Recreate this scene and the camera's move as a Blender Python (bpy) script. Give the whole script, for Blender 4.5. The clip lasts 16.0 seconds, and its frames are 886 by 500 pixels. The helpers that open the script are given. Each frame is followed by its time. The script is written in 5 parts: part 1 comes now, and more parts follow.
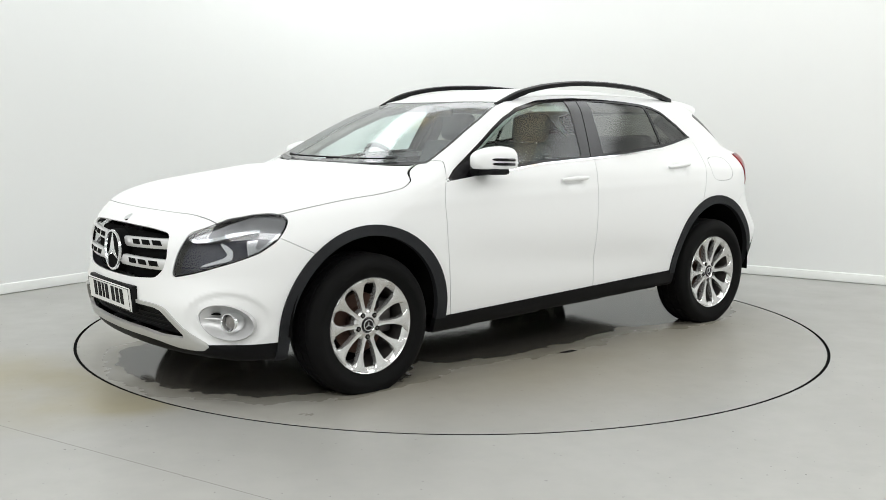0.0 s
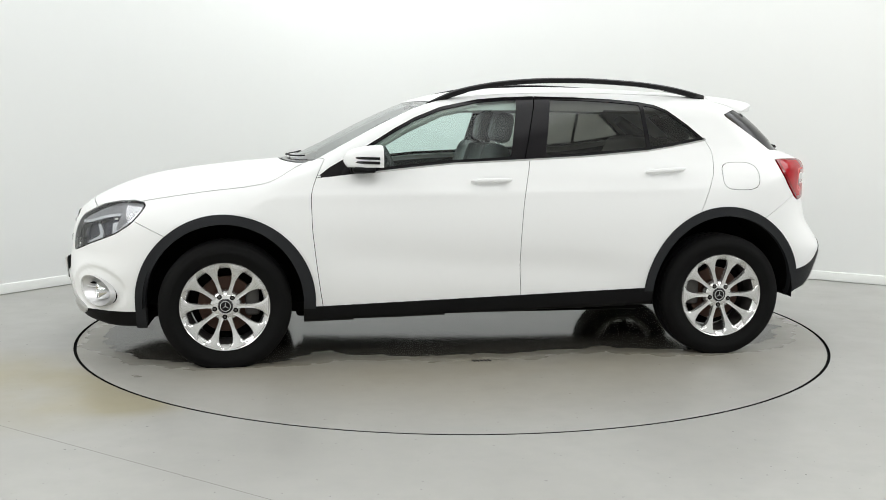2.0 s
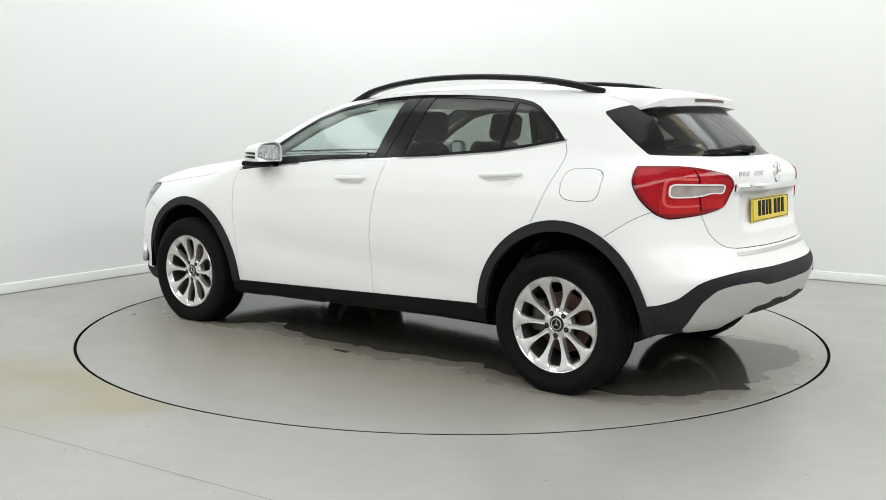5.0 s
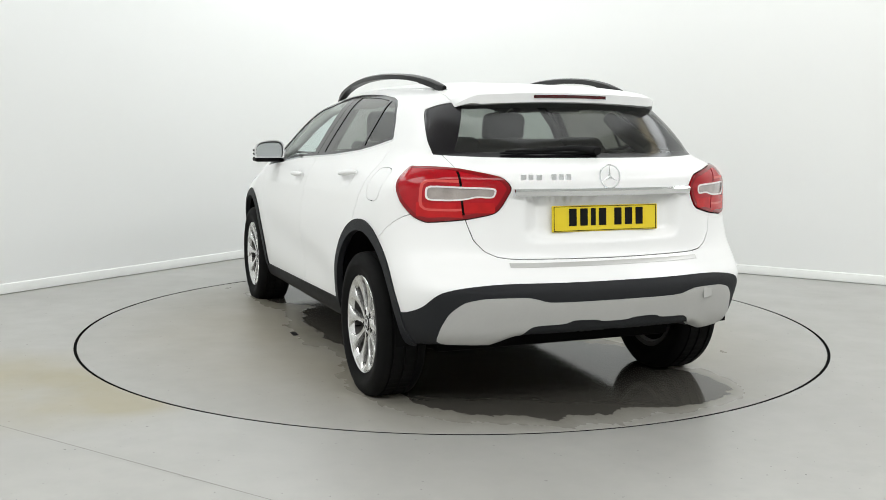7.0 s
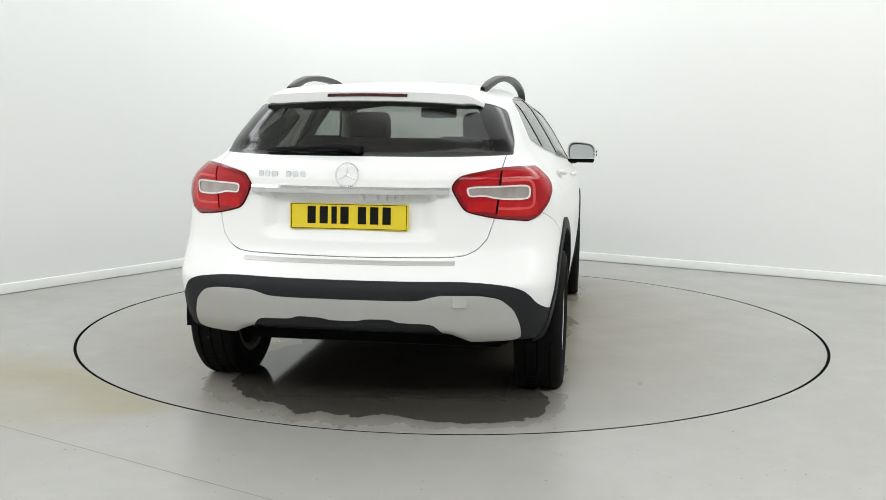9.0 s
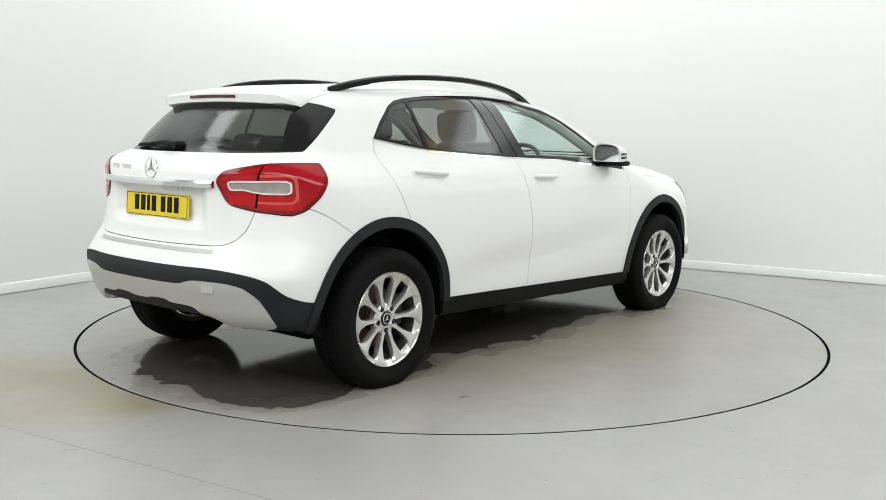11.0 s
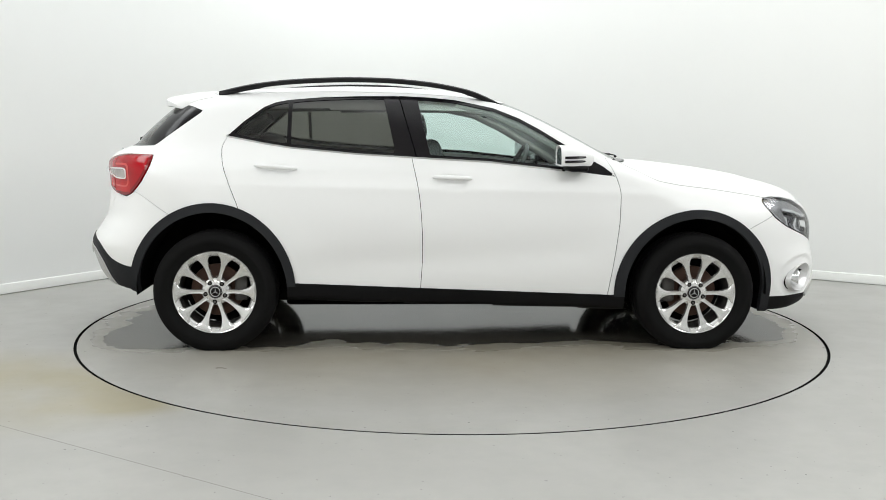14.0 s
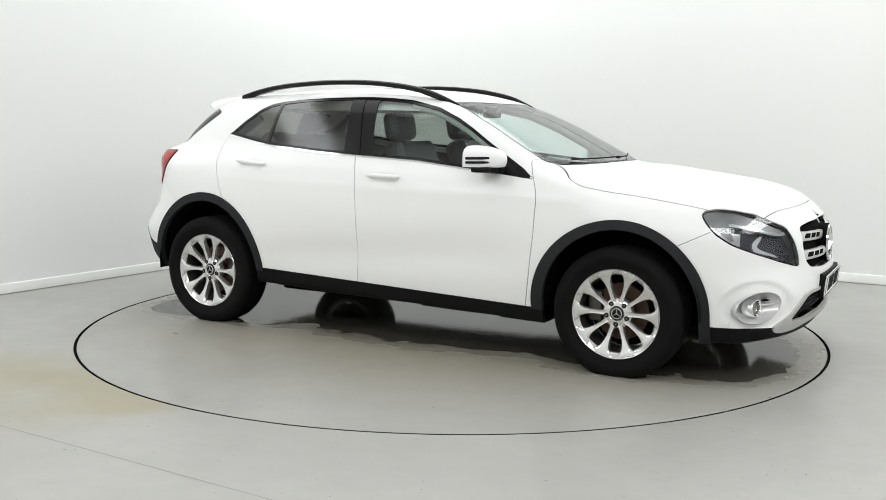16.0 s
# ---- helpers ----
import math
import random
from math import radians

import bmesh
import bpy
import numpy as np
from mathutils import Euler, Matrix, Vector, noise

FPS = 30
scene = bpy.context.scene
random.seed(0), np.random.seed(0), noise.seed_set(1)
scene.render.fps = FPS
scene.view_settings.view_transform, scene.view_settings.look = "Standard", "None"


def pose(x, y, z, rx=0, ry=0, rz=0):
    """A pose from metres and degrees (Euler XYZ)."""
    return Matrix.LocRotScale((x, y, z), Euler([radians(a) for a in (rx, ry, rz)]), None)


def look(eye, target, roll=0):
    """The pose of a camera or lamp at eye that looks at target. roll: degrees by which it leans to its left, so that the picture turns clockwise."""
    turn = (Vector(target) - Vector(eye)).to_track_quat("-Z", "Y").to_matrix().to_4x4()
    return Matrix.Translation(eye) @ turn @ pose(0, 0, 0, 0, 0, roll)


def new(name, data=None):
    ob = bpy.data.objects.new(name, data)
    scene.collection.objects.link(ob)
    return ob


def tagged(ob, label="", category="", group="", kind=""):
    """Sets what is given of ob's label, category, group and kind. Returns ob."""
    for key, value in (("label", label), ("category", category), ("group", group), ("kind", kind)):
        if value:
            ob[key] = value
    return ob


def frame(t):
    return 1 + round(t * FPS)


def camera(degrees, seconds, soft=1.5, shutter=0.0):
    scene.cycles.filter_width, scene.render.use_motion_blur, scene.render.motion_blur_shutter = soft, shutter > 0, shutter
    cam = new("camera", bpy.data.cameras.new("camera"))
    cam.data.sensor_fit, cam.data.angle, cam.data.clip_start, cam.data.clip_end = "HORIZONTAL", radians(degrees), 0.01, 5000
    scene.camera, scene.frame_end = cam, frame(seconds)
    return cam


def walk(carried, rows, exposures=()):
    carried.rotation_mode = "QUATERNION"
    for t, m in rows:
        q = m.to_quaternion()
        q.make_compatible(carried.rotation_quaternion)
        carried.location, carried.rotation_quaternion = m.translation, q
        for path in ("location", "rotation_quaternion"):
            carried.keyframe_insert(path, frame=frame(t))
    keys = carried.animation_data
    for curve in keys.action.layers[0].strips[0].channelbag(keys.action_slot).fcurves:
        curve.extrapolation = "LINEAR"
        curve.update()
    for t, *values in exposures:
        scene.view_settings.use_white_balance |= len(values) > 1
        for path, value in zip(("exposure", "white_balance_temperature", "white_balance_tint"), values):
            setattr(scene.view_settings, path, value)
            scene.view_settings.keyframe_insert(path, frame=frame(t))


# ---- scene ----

# ---- camera: still, on a stand beside the turntable ----
EYE = (0.0, -6.076, 1.260)
YAW, TILT, ROLL = radians(-0.516), radians(7.43), 0.47
cam = camera(49.38, 16.0, soft=0.8)
AIM = (math.sin(YAW) * math.cos(TILT), EYE[1] + math.cos(YAW) * math.cos(TILT), EYE[2] - math.sin(TILT))
walk(cam, [(0.0, look(EYE, AIM, ROLL)), (16.0, look(EYE, AIM, ROLL))], exposures=[(0.0, -0.45), (16.0, -0.45)])

# turn of the turntable: seconds, degrees
TURN = [(0, -139.75), (0.5, -147.2), (1, -155.2), (1.5, -162.75), (2, -170.75), (2.5, -178.0), (3, -185.75), (3.5, -193.45),
        (4.25, -205.1), (5, -216.8), (5.8, -229.1), (6, -232.1), (6.5, -239.75), (7, -247.75), (7.5, -255.3), (8, -263.25),
        (8.5, -270.75), (9, -278.8), (9.5, -286.3), (10, -294.25), (10.7, -305.2), (11.5, -317.7), (12.3, -330.1), (12.5, -333.3),
        (13, -341.2), (13.5, -348.5), (14, -356.4), (14.5, -364.1), (15, -372.45), (15.5, -379.9), (16, -388.2)]
OFFSET = (-0.008, 0.126)

# ---- light ----
world = bpy.data.worlds.new("world")
scene.world = world
world.use_nodes = True
world.node_tree.nodes["Background"].inputs[0].default_value = (0.8, 0.9, 1.0, 1)
world.node_tree.nodes["Background"].inputs[1].default_value = 0.15


def area_lamp(name, where, target, w, h, power, colour):
    d = bpy.data.lights.new(name, "AREA")
    d.shape, d.size, d.size_y, d.energy, d.color = "RECTANGLE", w, h, power, colour
    ob = new(name, d)
    ob.matrix_world = look(where, target)
    return ob


# ceiling light panels, all unseen: bright strips along both walls, warm tubes beside them; added as fill: a dim one
# over the turntable, panels behind for the car's sides
COOL, WHITE, WARM = (0.955, 0.985, 1.0), (0.995, 1.0, 1.0), (1.0, 0.84, 0.52)
LIGHTS = [(pose(0.10, 0.00, 3.50, 0, 0, -33.1), 4.2, 3.2, 55, COOL), (pose(0.3, -5.6, 3.50, 0, 0, 0), 6.0, 1.8, 240, WHITE),
          (pose(4.6, -3.0, 3.50, 0, 0, 0), 1.6, 5.0, 205, WHITE), (pose(-4.2, -3.6, 3.50, 0, 0, -33.1), 1.6, 4.4, 145, WHITE),
          (pose(1.95, 1.67, 3.50, 0, 0, -30.3), 7.0, 1.0, 88, COOL), (pose(-2.25, 1.50, 3.50, 0, 0, -33.1), 0.7, 5.4, 60, COOL),
          (pose(1.52, 0.94, 3.50, 0, 0, -30.3), 6.4, 0.4, 14, WARM)]
for at, w, h, power, tone in LIGHTS:
    lamp = area_lamp("ceiling_or_fill_lamp", (0, 0, 3), (0, 0, 0), w, h, power, tone)
    lamp.matrix_world = at


# ---- materials ----
def material(name):
    m = bpy.data.materials.new(name)
    m.use_nodes = True
    n = m.node_tree.nodes
    return m, n, m.node_tree.links, n["Principled BSDF"]


def surface(name, colour, rough=0.5, metal=0.0, coat=0.0, vary=0.08, scale=6.0, bump=0.0, bump_scale=200.0, rough_vary=0.1, spec=0.5):
    """A surface with a broad and a fine variation of colour and gloss and a fine relief."""
    m, n, l, p = material(name)
    p.inputs["Metallic"].default_value = metal
    p.inputs["Coat Weight"].default_value = coat
    p.inputs["Coat Roughness"].default_value = 0.03
    p.inputs["Specular IOR Level"].default_value = spec
    tc = n.new("ShaderNodeTexCoord")
    broad, fine = n.new("ShaderNodeTexNoise"), n.new("ShaderNodeTexNoise")
    broad.inputs["Scale"].default_value, fine.inputs["Scale"].default_value = scale, scale * 14
    broad.inputs["Detail"].default_value, fine.inputs["Detail"].default_value = 4, 3
    mix = n.new("ShaderNodeMath")
    mix.operation = "MULTIPLY_ADD"
    mix.inputs[1].default_value = 0.35
    l.new(tc.outputs["Object"], broad.inputs["Vector"])
    l.new(tc.outputs["Object"], fine.inputs["Vector"])
    l.new(fine.outputs["Fac"], mix.inputs[0])
    l.new(broad.outputs["Fac"], mix.inputs[2])
    ramp = n.new("ShaderNodeMapRange")
    ramp.inputs["From Min"].default_value, ramp.inputs["From Max"].default_value = 0.20, 1.15
    l.new(mix.outputs[0], ramp.inputs["Value"])
    cm = n.new("ShaderNodeMix")
    cm.data_type = "RGBA"
    cm.inputs["A"].default_value = (*[c * (1 - vary) for c in colour], 1)
    cm.inputs["B"].default_value = (*[min(1, c * (1 + vary)) for c in colour], 1)
    l.new(ramp.outputs[0], cm.inputs["Factor"])
    l.new(cm.outputs["Result"], p.inputs["Base Color"])
    rm = n.new("ShaderNodeMapRange")
    rm.inputs["To Min"].default_value, rm.inputs["To Max"].default_value = max(0.02, rough * (1 - rough_vary)), min(1, rough * (1 + rough_vary))
    l.new(ramp.outputs[0], rm.inputs["Value"])
    l.new(rm.outputs[0], p.inputs["Roughness"])
    if bump:
        b, t = n.new("ShaderNodeBump"), n.new("ShaderNodeTexNoise")
        t.inputs["Scale"].default_value = bump_scale
        b.inputs["Strength"].default_value, b.inputs["Distance"].default_value = bump, 0.002
        l.new(tc.outputs["Object"], t.inputs["Vector"])
        l.new(t.outputs["Fac"], b.inputs["Height"])
        l.new(b.outputs[0], p.inputs["Normal"])
    return m


def glass(name, tint, rough=0.0, least=0.08):
    """Thin tinted pane: coloured see-through, and a gloss that grows towards flat angles alike from both sides."""
    m, n, l, p = material(name)
    n.remove(p)
    out = n["Material Output"]
    tr, gl, lw, mx = n.new("ShaderNodeBsdfTransparent"), n.new("ShaderNodeBsdfGlossy"), n.new("ShaderNodeLayerWeight"), n.new("ShaderNodeMixShader")
    tr.inputs[0].default_value = (*tint, 1)
    gl.inputs["Roughness"].default_value = rough
    lw.inputs["Blend"].default_value = 0.5
    power, mr = n.new("ShaderNodeMath"), n.new("ShaderNodeMapRange")
    power.operation = "POWER"
    power.inputs[1].default_value = 5.0
    mr.inputs["To Min"].default_value, mr.inputs["To Max"].default_value = least, 1.0
    l.new(lw.outputs["Facing"], power.inputs[0])
    l.new(power.outputs[0], mr.inputs["Value"])
    l.new(mr.outputs[0], mx.inputs[0])
    l.new(tr.outputs[0], mx.inputs[1])
    l.new(gl.outputs[0], mx.inputs[2])
    l.new(mx.outputs[0], out.inputs[0])
    return m


PAINT = surface("white_paint", (0.835, 0.84, 0.835), 0.42, coat=0.30, vary=0.006, scale=1.2, rough_vary=0.03, spec=0.35)
PAINT.node_tree.nodes["Principled BSDF"].inputs["Coat Roughness"].default_value = 0.16
PLASTIC = surface("grey_plastic", (0.016, 0.017, 0.019), 0.65, spec=0.22, vary=0.12, bump=0.25, bump_scale=900)
BLACK = surface("black_plastic", (0.004, 0.004, 0.0045), 0.55, spec=0.15, vary=0.15)
GLOSSBLACK = surface("gloss_black", (0.006, 0.005, 0.0065), 0.16, spec=0.3, vary=0.1)
DARK = surface("dark_void", (0.003, 0.003, 0.003), 0.9, spec=0.1)
SILVER = surface("silver_paint", (0.50, 0.50, 0.485), 0.42, metal=0.35, vary=0.07)
CHROME = surface("chrome", (0.82, 0.83, 0.84), 0.1, metal=1.0, vary=0.03)
ALLOY = surface("alloy_paint", (0.70, 0.70, 0.69), 0.24, metal=0.75, coat=0.4, vary=0.06, scale=12)
RUBBER = surface("tyre_rubber", (0.004, 0.004, 0.004), 0.8, spec=0.14, vary=0.2, scale=9, bump=0.15, bump_scale=300)
SCREEN = glass("screen_glass", (0.88, 0.95, 0.935), 0.10, 0.09)
CLEAR = glass("clear_glass", (0.82, 0.93, 0.905), 0.10, 0.06)
PRIVACY = glass("privacy_glass", (0.33, 0.338, 0.315), 0.12, 0.075)
LENS = glass("lamp_lens", (0.93, 0.94, 0.95))
WALLPAINT = surface("white_wall_paint", (0.80, 0.81, 0.80), 0.7, vary=0.015, scale=0.7, bump=0.08, bump_scale=160)
SKIRTING = surface("white_gloss_skirting", (0.80, 0.81, 0.79), 0.35, vary=0.02, scale=2)


def floor_paint(name, wet):
    """Grey floor paint, scuffed, with specks, a tan stain, and on the deck water that stands in ragged patches,
    darkened with painted shade under the car.
    """
    m, n, l, p = material(name)
    tc = n.new("ShaderNodeTexCoord")

    def noise_node(scale, detail=4, rough=0.55):
        t = n.new("ShaderNodeTexNoise")
        t.inputs["Scale"].default_value, t.inputs["Detail"].default_value, t.inputs["Roughness"].default_value = scale, detail, rough
        l.new(tc.outputs["Object"], t.inputs["Vector"])
        return t.outputs["Fac"]

    def rng(src, a, b, lo=0.0, hi=1.0):
        r = n.new("ShaderNodeMapRange")
        for k, v in (("From Min", a), ("From Max", b), ("To Min", lo), ("To Max", hi)):
            r.inputs[k].default_value = v
        l.new(src, r.inputs["Value"])
        return r.outputs[0]

    def math_node(op, a, b):
        r = n.new("ShaderNodeMath")
        r.operation = op
        for i, v in enumerate((a, b)):
            if isinstance(v, (int, float)):
                r.inputs[i].default_value = v
            else:
                l.new(v, r.inputs[i])
        return r.outputs[0]

    def blend(f, a, b):
        r = n.new("ShaderNodeMix")
        r.data_type = "RGBA"
        for k, v in (("A", a), ("B", b)):
            if isinstance(v, tuple):
                r.inputs[k].default_value = (*v, 1)
            else:
                l.new(v, r.inputs[k])
        l.new(f, r.inputs["Factor"])
        return r.outputs["Result"]

    def blob(cx, cy, rx, ry):
        """1 inside an ellipse, fading out."""
        mp = n.new("ShaderNodeMapping")
        mp.vector_type = "TEXTURE"
        mp.inputs["Location"].default_value, mp.inputs["Scale"].default_value = (cx, cy, 0), (rx, ry, 1)
        l.new(tc.outputs["Object"], mp.inputs["Vector"])
        ln = n.new("ShaderNodeVectorMath")
        ln.operation = "LENGTH"
        l.new(mp.outputs[0], ln.inputs[0])
        return rng(ln.outputs["Value"], 1.0, 0.55)
    col = blend(rng(noise_node(0.9), 0.35, 0.65), (0.335, 0.332, 0.312), (0.372, 0.370, 0.350))
    col = blend(rng(noise_node(9, 5), 0.40, 0.70, 0.0, 0.35), col, (0.30, 0.30, 0.285))
    specks = rng(noise_node(48, 1), 0.76, 0.775)
    col = blend(math_node("MULTIPLY", specks, 0.8), col, (0.09, 0.085, 0.08))
    rough = rng(noise_node(3.0), 0.3, 0.7, 0.30, 0.40)
    if wet:
        # car's footprint: standing water, with the car's shade and dark reflection painted in
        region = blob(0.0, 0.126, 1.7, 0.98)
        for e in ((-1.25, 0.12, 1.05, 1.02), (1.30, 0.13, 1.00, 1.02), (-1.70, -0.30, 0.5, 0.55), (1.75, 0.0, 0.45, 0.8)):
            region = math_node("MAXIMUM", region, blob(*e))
        mp = n.new("ShaderNodeMapping")
        mp.inputs["Scale"].default_value = (1.0, 1.9, 1.0)
        l.new(tc.outputs["Object"], mp.inputs["Vector"])
        t = n.new("ShaderNodeTexNoise")
        t.inputs["Scale"].default_value, t.inputs["Detail"].default_value, t.inputs["Roughness"].default_value = 2.6, 6, 0.62
        l.new(mp.outputs[0], t.inputs["Vector"])
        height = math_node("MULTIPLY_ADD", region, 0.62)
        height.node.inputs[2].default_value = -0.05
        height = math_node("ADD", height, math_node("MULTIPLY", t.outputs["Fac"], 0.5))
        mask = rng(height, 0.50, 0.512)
        damp_shade = rng(height, 0.22, 0.50, 0.0, 0.50)
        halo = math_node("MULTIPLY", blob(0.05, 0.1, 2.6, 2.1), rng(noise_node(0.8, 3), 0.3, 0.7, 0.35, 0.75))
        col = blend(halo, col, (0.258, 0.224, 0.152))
        # damp film and painted under-car shade, then the still darker water patches
        col = blend(damp_shade, col, (0.155, 0.142, 0.110))
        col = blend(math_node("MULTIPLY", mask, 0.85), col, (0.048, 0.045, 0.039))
        gloss = math_node("MAXIMUM", mask, math_node("MULTIPLY", damp_shade, 1.5))
        rr = n.new("ShaderNodeMix")
        l.new(gloss, rr.inputs["Factor"])
        l.new(rough, rr.inputs["A"])
        rr.inputs["B"].default_value = 0.09
        rough = rr.outputs["Result"]
        bump_h = math_node("MULTIPLY_ADD", noise_node(13, 3), 0.35)
        l.new(mask, bump_h.node.inputs[2])
        p.inputs["IOR"].default_value = 1.33
        p.inputs["Specular IOR Level"].default_value = 0.38
    else:
        stain = math_node("MULTIPLY", math_node("MAXIMUM", blob(-2.5, -1.65, 1.6, 0.85), blob(-1.6, -1.85, 0.55, 0.30)), rng(noise_node(1.7, 4), 0.36, 0.62, 0.25, 0.85))
        col = blend(stain, col, (0.30, 0.268, 0.17))
        bump_h = noise_node(40, 3)
    l.new(col, p.inputs["Base Color"])
    l.new(rough, p.inputs["Roughness"])
    b = n.new("ShaderNodeBump")
    b.inputs["Strength"].default_value, b.inputs["Distance"].default_value = (0.35 if wet else 0.05), 0.002
    l.new(bump_h, b.inputs["Height"])
    l.new(b.outputs[0], p.inputs["Normal"])
    return m


FLOOR = floor_paint("grey_floor_paint", False)
FLOOR_DECK = floor_paint("wet_shaded_deck_paint", True)


JOINT = surface("floor_joint", (0.23, 0.225, 0.205), 0.6)


# ---- mesh helpers ----
def finish(name, bm, mat, parent=None, label="", smooth=True):
    me = bpy.data.meshes.new(name)
    bm.to_mesh(me)
    bm.free()
    for p in me.polygons:
        p.use_smooth = smooth
    me.materials.append(mat)
    ob = new(name, me)
    if smooth:
        me.set_sharp_from_angle(angle=radians(40))
    if parent:
        ob.parent = parent
    if label:
        ob["label"] = label
    return ob


def part(name, bm, mat, parent, label="", smooth=True):
    return finish(name, bm, mat, parent, label, smooth)


def box(bm, x, y, z, sx, sy, sz, bevel=0.0, rot=None, seg=2):
    r = bmesh.ops.create_cube(bm, size=1)
    vs = r["verts"]
    bmesh.ops.scale(bm, vec=(sx, sy, sz), verts=vs)
    if bevel:
        es = list({e for v in vs for e in v.link_edges})
        o = bmesh.ops.bevel(bm, geom=vs + es, offset=bevel, segments=seg, affect="EDGES", profile=0.5)
        vs = list({v for f in o["faces"] for v in f.verts} | {v for v in vs if v.is_valid})
    if rot:
        bmesh.ops.rotate(bm, cent=(0, 0, 0), matrix=Euler([radians(a) for a in rot]).to_matrix(), verts=vs)
    bmesh.ops.translate(bm, vec=(x, y, z), verts=vs)
    return vs


def cyl(bm, a, b, r1, r2=None, seg=24, caps=True):
    a, b = Vector(a), Vector(b)
    r2 = r1 if r2 is None else r2
    m = Matrix.Translation((a + b) / 2) @ (b - a).to_track_quat("Z", "Y").to_matrix().to_4x4()
    return bmesh.ops.create_cone(bm, cap_ends=caps, segments=seg, radius1=r1, radius2=r2, depth=(b - a).length, matrix=m)["verts"]


def revolve(bm, prof, seg=64, axis="y", centre=(0, 0, 0), closed=False):
    """A turned body: prof is (radius, along)."""
    rings = []
    for k in range(seg):
        a = 2 * math.pi * k / seg
        c, s = math.cos(a), math.sin(a)
        ring = []
        for r, h in prof:
            co = {"y": (r * c, h, r * s), "z": (r * c, r * s, h), "x": (h, r * c, r * s)}[axis]
            ring.append(bm.verts.new(Vector(co) + Vector(centre)))
        rings.append(ring)
    n = len(prof)
    for k in range(seg):
        A, B = rings[k], rings[(k + 1) % seg]
        for i in range(n if closed else n - 1):
            j = (i + 1) % n
            bm.faces.new((A[i], B[i], B[j], A[j]))
    return rings


def tube(bm, pts, radii, seg=10, flat=1.0, caps=True):
    """A tube along points; radii one number or one for each."""
    pts = [Vector(p) for p in pts]
    rr = radii if isinstance(radii, (list, tuple)) else [radii] * len(pts)
    rings = []
    for i, p in enumerate(pts):
        d = (pts[min(i + 1, len(pts) - 1)] - pts[max(i - 1, 0)]).normalized()
        side = d.cross(Vector((0, 0, 1)))
        side = side.normalized() if side.length > 1e-4 else Vector((1, 0, 0))
        up = side.cross(d)
        rings.append([bm.verts.new(p + (side * math.cos(a) + up * math.sin(a) * flat) * rr[i]) for a in [2 * math.pi * k / seg for k in range(seg)]])
    for A, B in zip(rings, rings[1:]):
        for k in range(seg):
            bm.faces.new((A[k], A[(k + 1) % seg], B[(k + 1) % seg], B[k]))
    if caps:
        bm.faces.new(rings[0][::-1])
        bm.faces.new(rings[-1])


def spline(xs, ys):
    """A smooth curve through a few knots, as a function of numpy arrays."""
    xs, ys = np.array(xs, float), np.array(ys, float)
    d = np.diff(ys) / np.diff(xs)
    m = np.concatenate([[d[0]], (d[:-1] * np.diff(xs)[1:] + d[1:] * np.diff(xs)[:-1]) / (xs[2:] - xs[:-2]), [d[-1]]])
    m[1:-1] = np.where(d[:-1] * d[1:] <= 0, 0, m[1:-1])

    def f(x):
        x = np.asarray(x, float)
        i = np.clip(np.searchsorted(xs, x) - 1, 0, len(xs) - 2)
        h = xs[i + 1] - xs[i]
        t = np.clip((x - xs[i]) / h, 0, 1)
        v = (1 + 2 * t) * (1 - t) ** 2 * ys[i] + t * (1 - t) ** 2 * h * m[i] + t * t * (3 - 2 * t) * ys[i + 1] + t * t * (t - 1) * h * m[i + 1]
        return v + np.where(x < xs[0], (x - xs[0]) * m[0], 0) + np.where(x > xs[-1], (x - xs[-1]) * m[-1], 0)
    return f


def step(a, b, x):
    t = np.clip((x - a) / (b - a), 0, 1)
    return t * t * (3 - 2 * t)


